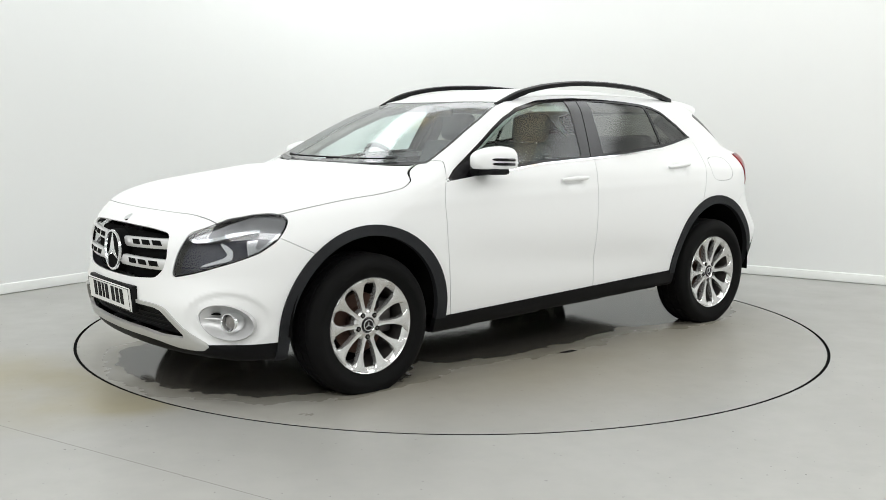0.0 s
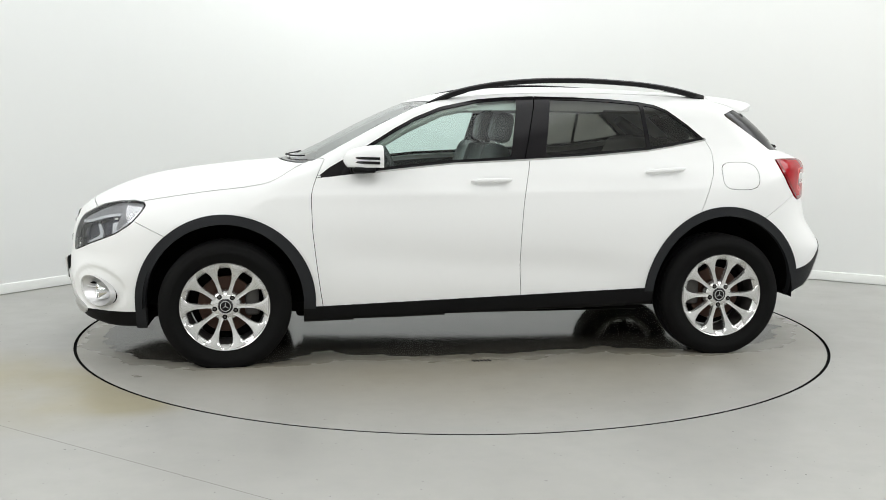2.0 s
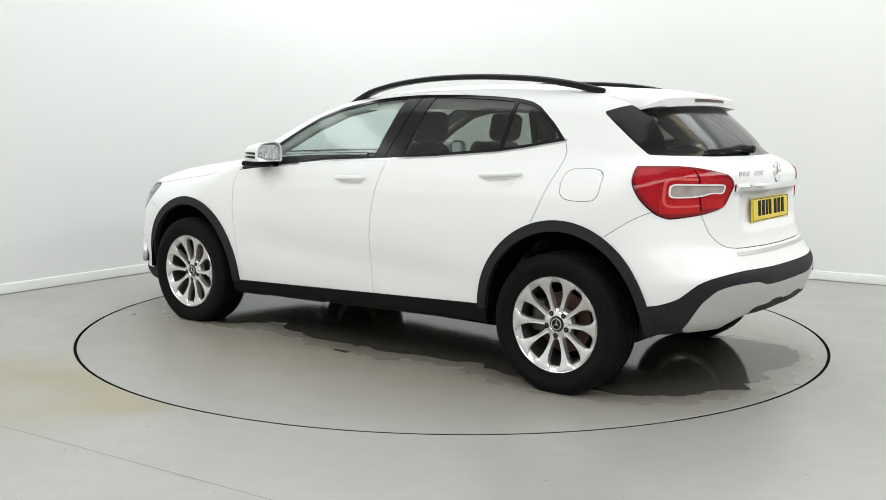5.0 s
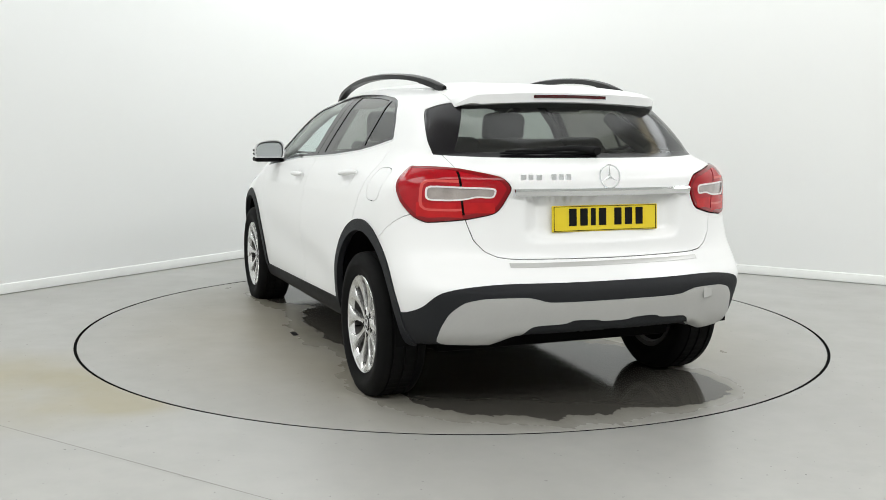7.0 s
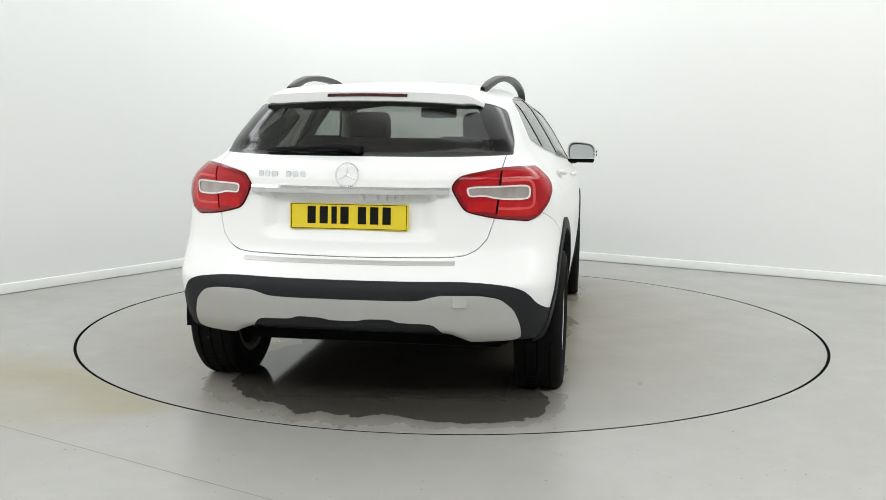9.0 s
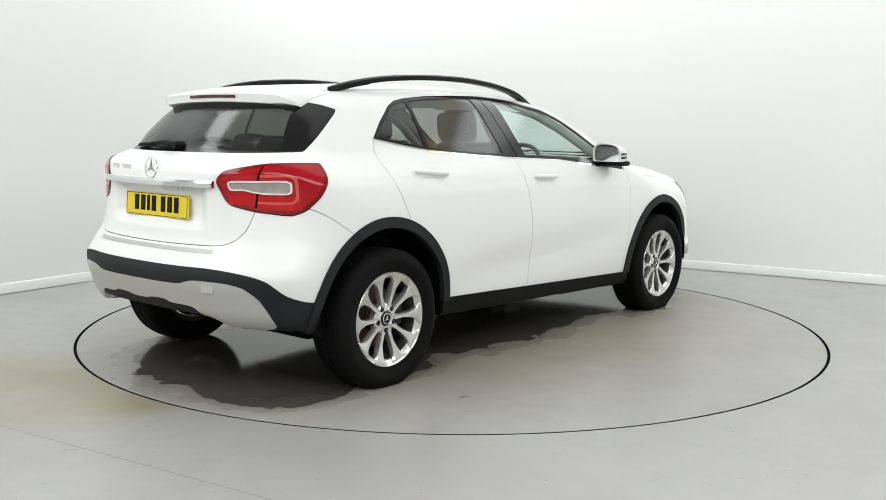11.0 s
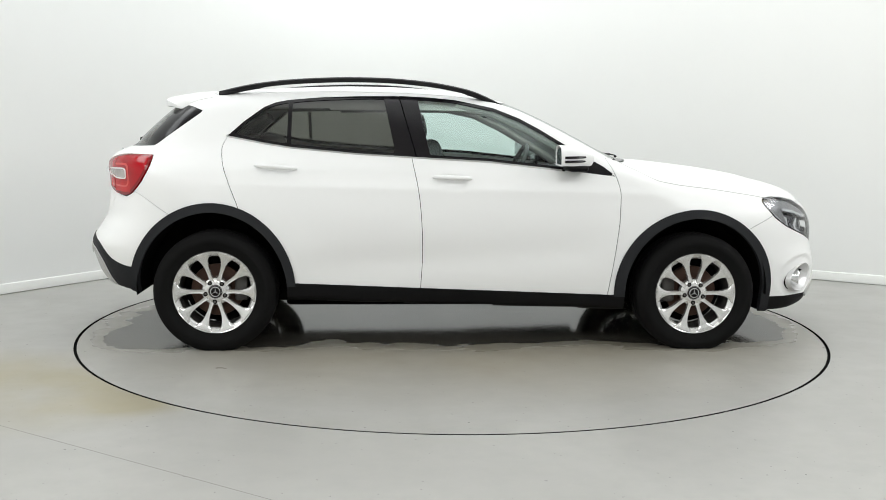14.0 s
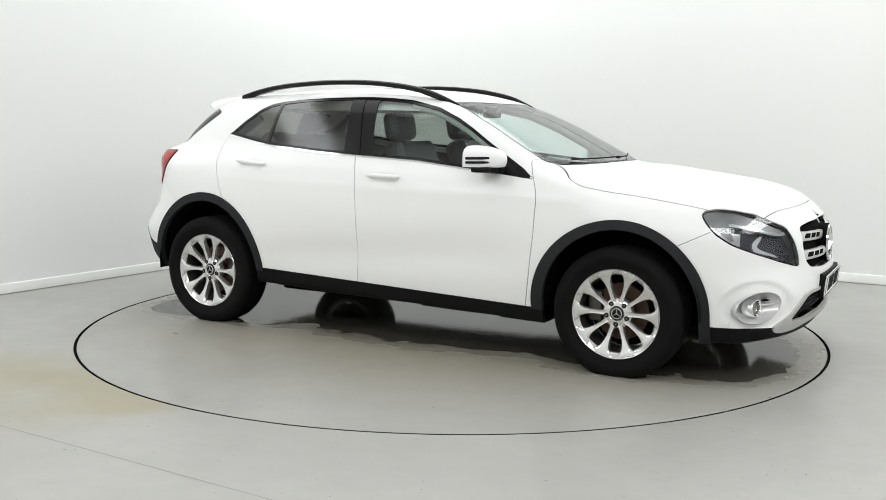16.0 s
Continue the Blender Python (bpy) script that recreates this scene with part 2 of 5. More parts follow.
# ---- the studio ----
def studio():
    # room corner behind the turntable, two long walls nearly at a right angle, closed behind the camera
    corner = Vector((-1.038, 4.289, 0))
    da, db = Vector((-0.546, -0.838, 0)), Vector((0.8635, -0.5044, 0))
    # plan of the walls with a rounded corner
    R = 1.0
    plan = [corner + db * 12.5]
    c0 = corner + da * R + db * R
    for k in range(13):
        a = radians(90 * k / 12)
        plan.append(c0 - da * R * math.cos(a) - db * R * math.sin(a))
    plan.append(corner + da * 11.5)
    far_a, far_b = plan[-1], plan[0]
    far_c = far_a + db * 12.5
    H = 3.6

    def wall(name, pts, label):
        bm = bmesh.new()
        n = len(pts)
        lows, tops, lows2, tops2 = [], [], [], []
        for i, p in enumerate(pts):
            d = (pts[min(i + 1, n - 1)] - pts[max(i - 1, 0)]).normalized()
            out = Vector((d.y, -d.x, 0)) * 0.15
            if out.dot(p - Vector((0, -1, 0))) < 0:
                out = -out
            lows.append(bm.verts.new((p.x, p.y, -0.02)))
            tops.append(bm.verts.new((p.x, p.y, H)))
            lows2.append(bm.verts.new((p.x + out.x, p.y + out.y, -0.02)))
            tops2.append(bm.verts.new((p.x + out.x, p.y + out.y, H)))
        for i in range(n - 1):
            bm.faces.new((lows[i], lows[i + 1], tops[i + 1], tops[i]))
            bm.faces.new((lows2[i], tops2[i], tops2[i + 1], lows2[i + 1]))
            bm.faces.new((tops[i], tops[i + 1], tops2[i + 1], tops2[i]))
        bmesh.ops.recalc_face_normals(bm, faces=bm.faces)
        tagged(finish(name, bm, WALLPAINT), label, "wall", kind="structure")
    wall("wall_back", plan, "smooth white painted studio wall with a rounded corner")
    wall("wall_behind", [far_a, far_c], "plain white painted wall behind the camera")
    wall("wall_side", [far_c, far_b], "plain white painted side wall")
    # skirting board with a rounded top
    bm = bmesh.new()
    prof = [(0.0, 0.005), (0.016, 0.005), (0.016, 0.066), (0.012, 0.074), (0.0, 0.078)]
    rows = []
    for i, p in enumerate(plan):
        d = (plan[min(i + 1, len(plan) - 1)] - plan[max(i - 1, 0)]).normalized()
        inn = Vector((d.y, -d.x, 0))
        if inn.dot(Vector((0, -1, 0)) - p) < 0:
            inn = -inn
        rows.append([bm.verts.new(p + inn * (o + 0.001) + Vector((0, 0, h))) for o, h in prof])
    for A, B in zip(rows, rows[1:]):
        for k in range(len(prof) - 1):
            bm.faces.new((A[k], B[k], B[k + 1], A[k + 1]))
    bmesh.ops.recalc_face_normals(bm, faces=bm.faces)
    tagged(finish("skirting_board", bm, SKIRTING), "white gloss skirting board along the studio wall", "skirting", kind="structure")
    # floor with a round well for the turntable
    bm = bmesh.new()
    seg, Rw = 192, 2.2655
    inner = [bm.verts.new((Rw * math.cos(2 * math.pi * k / seg), Rw * math.sin(2 * math.pi * k / seg), 0)) for k in range(seg)]
    outer = [bm.verts.new((16 * math.cos(2 * math.pi * k / seg), 16 * math.sin(2 * math.pi * k / seg), 0)) for k in range(seg)]
    deep = [bm.verts.new((v.co.x, v.co.y, -0.06)) for v in inner]
    for k in range(seg):
        j = (k + 1) % seg
        bm.faces.new((inner[k], outer[k], outer[j], inner[j]))
        bm.faces.new((deep[k], inner[k], inner[j], deep[j]))
    bm.faces.new(deep)
    bmesh.ops.recalc_face_normals(bm, faces=bm.faces)
    tagged(finish("floor", bm, FLOOR, smooth=False), "glossy grey painted concrete studio floor", "floor", kind="structure")
    # black ring in the turntable's well, put in for the shade of the gap
    bm = bmesh.new()
    revolve(bm, [(2.2495, -0.014), (2.2645, -0.014), (2.2652, -0.0015)], 192, "z")
    tagged(finish("gap_shade_ring", bm, DARK), "black ring standing in for the shade in the turntable gap", "gap", kind="structure")
    # joint across the floor
    bm = bmesh.new()
    a, b = Vector((-1.87, -2.21, 0.0006)), Vector((-0.60, -2.97, 0.0006))
    d = (b - a).normalized()
    nrm = Vector((-d.y, d.x, 0)) * 0.0022
    a, b = a - d * 2.5, b + d * 2.0
    bm.faces.new([bm.verts.new(c) for c in (a - nrm, b - nrm, b + nrm, a + nrm)])
    tagged(finish("floor_joint", bm, JOINT), "thin joint line in the floor paint", "joint", kind="structure")
    bm = bmesh.new()
    box(bm, 0, -2, H + 0.05, 30, 30, 0.1)
    tagged(finish("ceiling", bm, WALLPAINT, smooth=False), "plain white ceiling with a light panel", "ceiling", kind="structure")
    # frames round every lamp, the added fill panels included
    for at, w, h, power, tone in LIGHTS:
        fix = tagged(new("ceiling_or_fill_panel"), "long white ceiling light panel in a thin frame, unseen, some added as fill", "light", group="ceiling lights")
        fix.matrix_world = at
        for x, y, sx, sy in ((0, h / 2 + 0.03, w + 0.1, 0.05), (0, -h / 2 - 0.03, w + 0.1, 0.05), (-w / 2 - 0.03, 0, 0.05, h), (w / 2 + 0.03, 0, 0.05, h)):
            bm = bmesh.new()
            box(bm, x, y, 0.05, sx, sy, 0.1, 0.01)
            part("frame_bar", bm, WALLPAINT, fix, smooth=False)


def turntable():
    base = new("turntable")
    tagged(base, "round grey painted turntable flush with the floor", "turntable")
    bm = bmesh.new()
    revolve(bm, [(0.001, 0.0), (1.0, 0.0), (2.0, 0.0), (2.246, 0.0), (2.249, -0.003), (2.249, -0.05)], 192, "z")
    bmesh.ops.recalc_face_normals(bm, faces=bm.faces)
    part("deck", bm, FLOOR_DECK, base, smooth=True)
    bm = bmesh.new()
    revolve(bm, [(2.2488, -0.002), (2.2492, -0.0015), (2.2494, -0.05)], 192, "z")
    part("edge_seal", bm, DARK, base, "black edge seal")
    # small grate of slots let into the deck
    for k in range(5):
        bm = bmesh.new()
        box(bm, -0.045 + 0.021 * k, 1.02, 0.0012, 0.011, 0.034, 0.0024, rot=(0, 0, 14))
        part("grate_slot", bm, BLACK, base, smooth=False)
    return base


studio()
table = turntable()

# ---- the car's outer form: x forward, y to its left, z up, middle of the wheelbase on the ground ----
TOP = spline([-2.4, -1.9, -1.65, -1.4, -1.0, -0.6, -0.3, 0.0, 0.2, 0.343, 0.52, 0.70, 0.88, 1.00, 1.10, 1.24, 1.42, 1.65, 1.83, 1.99, 2.10, 2.20, 2.26],
             [1.34, 1.40, 1.43, 1.452, 1.476, 1.489, 1.484, 1.462, 1.430, 1.388, 1.312, 1.222, 1.128, 1.074, 1.052, 1.040, 1.02, 0.99, 0.955, 0.90, 0.845, 0.785, 0.72])
CROWN = spline([-2.2, -1.4, -0.4, 0.1, 0.4, 0.85, 1.1, 1.6, 2.2], [0.05, 0.055, 0.06, 0.058, 0.050, 0.046, 0.045, 0.06, 0.03])
SIDE = spline([0.10, 0.20, 0.31, 0.45, 0.62, 0.80, 0.92, 1.00, 1.07, 1.20, 1.30, 1.38, 1.50],
              [0.80, 0.83, 0.862, 0.885, 0.899, 0.893, 0.873, 0.848, 0.812, 0.742, 0.682, 0.630, 0.545])
LOWTAPER = spline([-2.2, -1.9, -1.6, -1.3, -0.9, 1.0, 1.4, 1.75, 2.0, 2.2], [0.11, 0.048, 0.02, 0.005, 0, 0, 0.012, 0.045, 0.10, 0.17])
UPTAPER = spline([-2.0, -1.6, -1.28, -0.8, -0.3, 0.1, 0.4, 0.8, 1.1, 2.2], [0.09, 0.062, 0.042, 0.012, 0, -0.004, -0.002, 0.018, 0.05, 0.25])
NOSE = spline([0.1, 0.20, 0.28, 0.36, 0.45, 0.60, 0.72, 0.80, 1.0], [2.10, 2.16, 2.205, 2.225, 2.238, 2.242, 2.238, 2.225, 2.18])
TAIL = spline([0.15, 0.25, 0.30, 0.37, 0.47, 0.57, 0.66, 0.72, 0.80, 0.95, 1.00, 1.045, 1.085, 1.125, 1.20, 1.30, 1.37, 1.5],
              [-1.75, -1.92, -2.02, -2.10, -2.148, -2.172, -2.125, -2.09, -2.075, -2.066, -2.07, -2.062, -2.02, -1.935, -1.86, -1.748, -1.665, -1.50])


def form(P):
    """Signed distance, roughly, of points to the closed body without its openings."""
    x, y, z = P[:, 0], np.abs(P[:, 1]), P[:, 2]
    up = step(0.97, 1.16, z)
    s = SIDE(z) - LOWTAPER(x) * (1 - up) - UPTAPER(x) * up
    # hollow of the lower doors, and the crease above it
    s = s - 0.014 * np.exp(-((z - 0.47 - 0.06 * (x + 1)) / 0.10) ** 2) * step(-1.0, -0.5, x) * (1 - step(0.6, 1.0, x))
    s = s + 0.0025 * np.exp(-((z - 0.90 + 0.02 * x) / 0.03) ** 2) * step(-1.5, -1.2, x) * (1 - step(1.0, 1.6, x))
    # cups behind the door handles
    for hx, hz in ((-0.04, 0.945), (-1.01, 1.0)):
        s = s - 0.017 * np.exp(-((x - hx) / 0.066) ** 4 - ((z - hz - 0.03 * (hx - x)) / 0.028) ** 2)
    # wide haunches at the tail lamps
    s = s + 0.034 * np.exp(-((z - 0.96) / 0.13) ** 2) * (1 - step(-1.75, -1.35, x))
    ds = (SIDE(z + 0.01) - SIDE(z - 0.01)) / 0.02
    f_side = (y - s) / np.sqrt(1 + ds * ds)
    c = CROWN(x)
    t = TOP(x) - c * (y / 0.65) ** 2.2
    # raised shoulders of the bonnet
    t = t + 0.012 * np.exp(-((y - 0.50 - 0.10 * (1.9 - x)) / 0.10) ** 2) * step(1.0, 1.2, x) * (1 - step(1.9, 2.2, x))
    dt = (TOP(x + 0.01) - TOP(x - 0.01)) / 0.02
    f_top = (z - t) / np.sqrt(1 + dt * dt)
    kn = 0.34 + 0.16 * step(0.42, 0.60, z)
    n = NOSE(z) - kn * y ** 2.6
    f_nose = (x - n) / np.sqrt(1 + (1.3 * y ** 1.6) ** 2)
    k = 0.42 + 0.09 * step(0.6, 0.9, z) + 0.13 * step(1.06, 1.14, z)
    tl = TAIL(z) + k * y ** 2.8
    # recess of the rear plate
    tl = tl + 0.036 * step(0.765, 0.83, z) * (1 - step(0.95, 0.965, z)) * (1 - step(0.31, 0.40, y))
    dz = (TAIL(z + 0.01) - TAIL(z - 0.01)) / 0.02
    f_tail = (tl - x) / np.sqrt(1 + dz * dz + (2.8 * k * y ** 1.8) ** 2)
    f_low = 0.252 - 0.033 * np.clip(x, -1, 1) + 0.045 * (1 - step(-1.9, -1.6, x)) - 0.02 * step(1.6, 1.8, x) + 0.022 * step(1.9, 2.1, x) + 0.06 * (1 - step(0.42, 0.56, y)) * (1 - step(-1.9, -1.7, x)) - z

    def smax(a, b, r):
        h = np.maximum(r - np.abs(a - b), 0) / r
        return np.maximum(a, b) + h * h * r * 0.25
    rt = 0.10 - 0.05 * step(0.05, 0.3, x) + 0.15 * step(0.98, 1.35, x)
    f = smax(f_side, f_top, rt)
    f = smax(f, f_nose, 0.14)
    f = smax(f, f_tail, 0.10)
    f = smax(f, f_low, 0.03)
    # shallow hollow round the fog lamp, under a brow
    u, v = (x - 2.015) * 0.70 - (y - 0.722) * 0.71, z - 0.392
    rho = np.hypot(u / 0.185, (v - 0.008) / 0.125)
    return f + 0.013 * (1 - step(0.82, 1.06, rho)) * step(1.7, 1.8, x)


def grad(P, e=0.004):
    g = np.stack([form(P + np.eye(3)[i] * e) - form(P - np.eye(3)[i] * e) for i in range(3)], 1)
    return g / np.linalg.norm(g, axis=1, keepdims=True)


def shell():
    """The left half of the form as points, normals and triangles: rays from a spine, fanned at both ends."""
    xa, xb, zc = -1.25, 1.25, 0.62
    fan = np.radians(np.linspace(0, 90, 86))
    xs = np.linspace(xa, xb, 190)
    org, ex, er = [], [], []
    for a in fan[::-1][:-1]:
        org.append(xa), ex.append(-math.sin(a)), er.append(math.cos(a))
    for x in xs:
        org.append(x), ex.append(0.0), er.append(1.0)
    for a in fan[1:]:
        org.append(xb), ex.append(math.sin(a)), er.append(math.cos(a))
    phi = np.radians(np.concatenate([np.linspace(-90, 90, 170)]))
    O = np.array(org)[:, None] * np.ones(len(phi))
    EX, ER = np.array(ex)[:, None] * np.ones(len(phi)), np.array(er)[:, None]
    D = np.stack([EX, ER * np.cos(phi), ER * np.sin(phi)], 2).reshape(-1, 3)
    # at the ends the fan lies in planes through the pole, which tilt with phi: keep them spread in height instead
    pole = np.stack([EX, np.cos(phi) * ER, np.sin(phi) * np.maximum(ER, 0.0)], 2).reshape(-1, 3)
    D = pole / np.linalg.norm(pole, axis=1, keepdims=True)
    S = np.stack([O.ravel(), np.zeros(O.size), np.full(O.size, zc)], 1)
    lo, hi = np.zeros(len(S)), np.full(len(S), 2.0)
    for _ in range(30):
        mid = (lo + hi) / 2
        inside = form(S + D * mid[:, None]) < 0
        lo, hi = np.where(inside, mid, lo), np.where(inside, hi, mid)
    V = S + D * ((lo + hi) / 2)[:, None]
    nu, nv = len(org), len(phi)
    i, j = np.meshgrid(np.arange(nu - 1), np.arange(nv - 1), indexing="ij")
    a = (i * nv + j).ravel()
    T = np.concatenate([np.stack([a, a + nv, a + nv + 1], 1), np.stack([a, a + nv + 1, a + 1], 1)])
    c = np.cross(V[T[:, 1]] - V[T[:, 0]], V[T[:, 2]] - V[T[:, 0]])
    N = grad(V)
    flip = (c * N[T[:, 0]]).sum(1) < 0
    T[flip] = T[flip][:, ::-1]
    T = T[np.linalg.norm(c, axis=1) > 1e-9]
    return V, N, T


# ---- cutting the form into panels ----
def sdf(pts):
    """Signed distance to a closed outline, negative inside."""
    A = np.array(pts, float)
    B = np.roll(A, -1, 0)

    def f(q):
        best, par = np.full(len(q), 9.0), np.zeros(len(q), bool)
        for a, b in zip(A, B):
            e = b - a
            t = np.clip(((q - a) @ e) / (e @ e), 0, 1)
            best = np.minimum(best, np.hypot(*(q - a - t[:, None] * e).T))
            up = (a[1] > q[:, 1]) != (b[1] > q[:, 1])
            with np.errstate(divide="ignore", invalid="ignore"):
                par ^= up & (q[:, 0] < (b[0] - a[0]) * (q[:, 1] - a[1]) / (b[1] - a[1]) + a[0])
        return np.where(par, -best, best)
    return f


def rounded(pts, n=4, r=0.35):
    """An outline with its corners rounded off."""
    P = [Vector(p) for p in pts]
    out = []
    for i, p in enumerate(P):
        a, b = P[i - 1], P[(i + 1) % len(P)]
        s, e = p.lerp(a, r), p.lerp(b, r)
        for k in range(n + 1):
            t = k / n
            out.append(tuple(s * (1 - t) ** 2 + p * 2 * t * (1 - t) + e * t * t))
    return out


def cut(M, d):
    """Splits a piece along d = 0 into the part where d < 0 and the rest."""
    V, N, T = M
    if not len(T):
        return M, M
    d = np.where(np.abs(d) < 1e-7, 1e-7, d)
    neg = d[T] < 0
    k = neg.sum(1)
    ins, outs = [T[k == 3]], [T[k == 0]]
    C = T[(k == 1) | (k == 2)]
    if len(C):
        c = neg[(k == 1) | (k == 2)]
        lone = np.where(c.sum(1) == 1, c.argmax(1), (~c).argmax(1))
        r = np.arange(len(C))
        a, b, e = C[r, lone], C[r, (lone + 1) % 3], C[r, (lone + 2) % 3]
        keys = np.concatenate([np.stack([a, b], 1), np.stack([a, e], 1)])
        keys = np.sort(keys, 1)
        u, inv = np.unique(keys, axis=0, return_inverse=True)
        inv = inv.ravel()
        t = (d[u[:, 0]] / (d[u[:, 0]] - d[u[:, 1]]))[:, None]
        nv = V[u[:, 0]] * (1 - t) + V[u[:, 1]] * t
        nn = N[u[:, 0]] * (1 - t) + N[u[:, 1]] * t
        nn /= np.linalg.norm(nn, axis=1, keepdims=True)
        ab, ae = len(V) + inv[:len(C)], len(V) + inv[len(C):]
        V, N = np.concatenate([V, nv]), np.concatenate([N, nn])
        tip, q1, q2 = np.stack([a, ab, ae], 1), np.stack([ab, b, e], 1), np.stack([ab, e, ae], 1)
        isneg = c.sum(1) == 1
        ins += [tip[isneg], q1[~isneg], q2[~isneg]]
        outs += [tip[~isneg], q1[isneg], q2[isneg]]
    return tidy((V, N, np.concatenate(ins))), tidy((V, N, np.concatenate(outs)))


def refine(M):
    """Each triangle of a piece in four."""
    V, N, T = M
    e = np.sort(np.concatenate([T[:, [0, 1]], T[:, [1, 2]], T[:, [2, 0]]]), 1)
    u, inv = np.unique(e, axis=0, return_inverse=True)
    a, b, c = (inv.ravel() + len(V)).reshape(3, -1)
    n = N[u[:, 0]] + N[u[:, 1]]
    V, N = np.concatenate([V, (V[u[:, 0]] + V[u[:, 1]]) / 2]), np.concatenate([N, n / np.linalg.norm(n, axis=1, keepdims=True)])
    p, q, r = T.T
    return V, N, np.concatenate([np.stack(f, 1) for f in ((p, a, c), (a, q, b), (c, b, r), (a, b, c))])


def tidy(M):
    V, N, T = M
    u, inv = np.unique(T, return_inverse=True)
    return V[u], N[u], inv.reshape(-1, 3)


def gap_cut(M, d, seams, g=0.0034):
    """Splits with a narrow gap; the gap's strip goes to the seams."""
    a, rest = cut(M, d + g / 2)
    if not len(rest[2]):
        return a, rest
    return a, rest if not len(a[2]) else _strip(M, d, seams, g)


def _strip(M, d, seams, g):
    inner, outer = cut(M, d - g / 2)
    # the strip is what lies between both offsets
    V, N, T = M
    big, _ = cut((np.c_[V, d], N, T), d - g / 2)
    strip = cut((big[0][:, :3], big[1], big[2]), big[0][:, 3] + g / 2)[1]
    if len(strip[2]):
        seams.append(strip)
    return outer


def mesh_part(name, halves, mat, parent, push=0.0, rim=0.010, label=""):
    """One mesh of pieces of the form: halves are (piece, side); pushed out along the normals, with edges folded in."""
    VV, NN, TT, base = [], [], [], 0
    for M, side in halves:
        V, N, T = M
        if not len(T):
            continue
        flip = np.array([1, side, 1])
        W = (V + N * push) * flip
        n = N * flip
        t = T if side > 0 else T[:, ::-1]
        VV.append(W), NN.append(n), TT.append(t + base)
        if rim:
            e = np.concatenate([t[:, [0, 1]], t[:, [1, 2]], t[:, [2, 0]]])
            u, inv, cnt = np.unique(np.sort(e, 1), axis=0, return_inverse=True, return_counts=True)
            lone = e[cnt[inv.ravel()] == 1]
            lone = lone[~((np.abs(W[lone[:, 0], 1]) < 1e-3) & (np.abs(W[lone[:, 1], 1]) < 1e-3))]
            if len(lone):
                p, q = W[lone[:, 0]], W[lone[:, 1]]
                pn, qn = n[lone[:, 0]], n[lone[:, 1]]
                out = np.cross(q - p, pn)
                out /= np.linalg.norm(out, axis=1, keepdims=True) + 1e-12
                k, b2 = len(lone), base + len(W)
                VV.append(np.concatenate([p, q, p - pn * rim, q - qn * rim]))
                NN.append(np.concatenate([out] * 4))
                i = np.arange(k) + b2
                TT.append(np.concatenate([np.stack([i, i + 2 * k, i + k], 1), np.stack([i + k, i + 2 * k, i + 3 * k], 1)]))
                base += 4 * k
        base += len(W)
    if not VV:
        return None
    V, N, T = np.concatenate(VV), np.concatenate(NN), np.concatenate(TT)
    me = bpy.data.meshes.new(name)
    me.from_pydata(V.tolist(), [], T.tolist())
    me.shade_smooth()
    me.normals_split_custom_set_from_vertices(N.tolist())
    me.materials.append(mat)
    ob = new(name, me)
    ob.parent = parent
    if label:
        ob["label"] = label
    return ob


XZ, YZ = (0, 2), (1, 2)
ZA = 0.337
BELT = spline([-1.27, -1.083, -0.937, -0.562, -0.271, 0.163, 0.524, 0.867], [1.180, 1.150, 1.128, 1.096, 1.080, 1.058, 1.020, 0.978])
DLO = [(0.884, 0.977), (0.81, 1.034), (0.73, 1.078), (0.583, 1.163), (0.46, 1.238), (0.352, 1.296), (0.207, 1.354), (0.09, 1.379), (-0.012, 1.400), (-0.16, 1.413), (-0.316, 1.420),
       (-0.566, 1.417), (-0.778, 1.408), (-0.95, 1.393), (-1.03, 1.378), (-1.096, 1.350), (-1.204, 1.268), (-1.290, 1.188), (-1.083, 1.150), (-0.937, 1.128), (-0.562, 1.096),
       (-0.271, 1.080), (0.163, 1.058), (0.524, 1.020)]
HEADLAMP = [(2.22, 0.555), (2.137, 0.588), (2.04, 0.634), (1.97, 0.662), (1.889, 0.696), (1.815, 0.745), (1.762, 0.803), (1.741, 0.835), (1.752, 0.853), (1.80, 0.862),
            (1.87, 0.858), (1.965, 0.838), (2.02, 0.812), (2.097, 0.772), (2.22, 0.73)]
TAILLAMP_REAR = [(0.433, 1.0), (0.47, 1.044), (0.52, 1.056), (0.63, 1.078), (0.72, 1.083), (1.1, 1.06), (1.1, 0.835), (0.76, 0.848), (0.61, 0.866), (0.50, 0.893), (0.475, 0.92)]
TAILLAMP_SIDE = [(-1.69, 1.09), (-1.69, 1.06), (-1.70, 1.01), (-1.742, 0.935), (-1.80, 0.872), (-1.84, 0.852), (-1.9, 0.835), (-2.4, 0.80), (-2.4, 1.12), (-1.8, 1.12)]
GRILLE = [(-0.1, 0.785), (0.28, 0.783), (0.42, 0.772), (0.452, 0.755), (0.472, 0.67), (0.452, 0.61), (0.40, 0.565), (0.2, 0.550), (-0.1, 0.548)]
INTAKE = [(-0.1, 0.44), (0.40, 0.437), (0.455, 0.425), (0.535, 0.36), (0.585, 0.314), (0.42, 0.308), (0.27, 0.320), (0.2, 0.318), (-0.1, 0.316)]
SILVERTRIM = [(-0.1, 0.455), (0.40, 0.453), (0.475, 0.440), (0.56, 0.37), (0.672, 0.285), (0.64, 0.262), (0.52, 0.264), (0.40, 0.280), (0.28, 0.286), (-0.1, 0.282)]
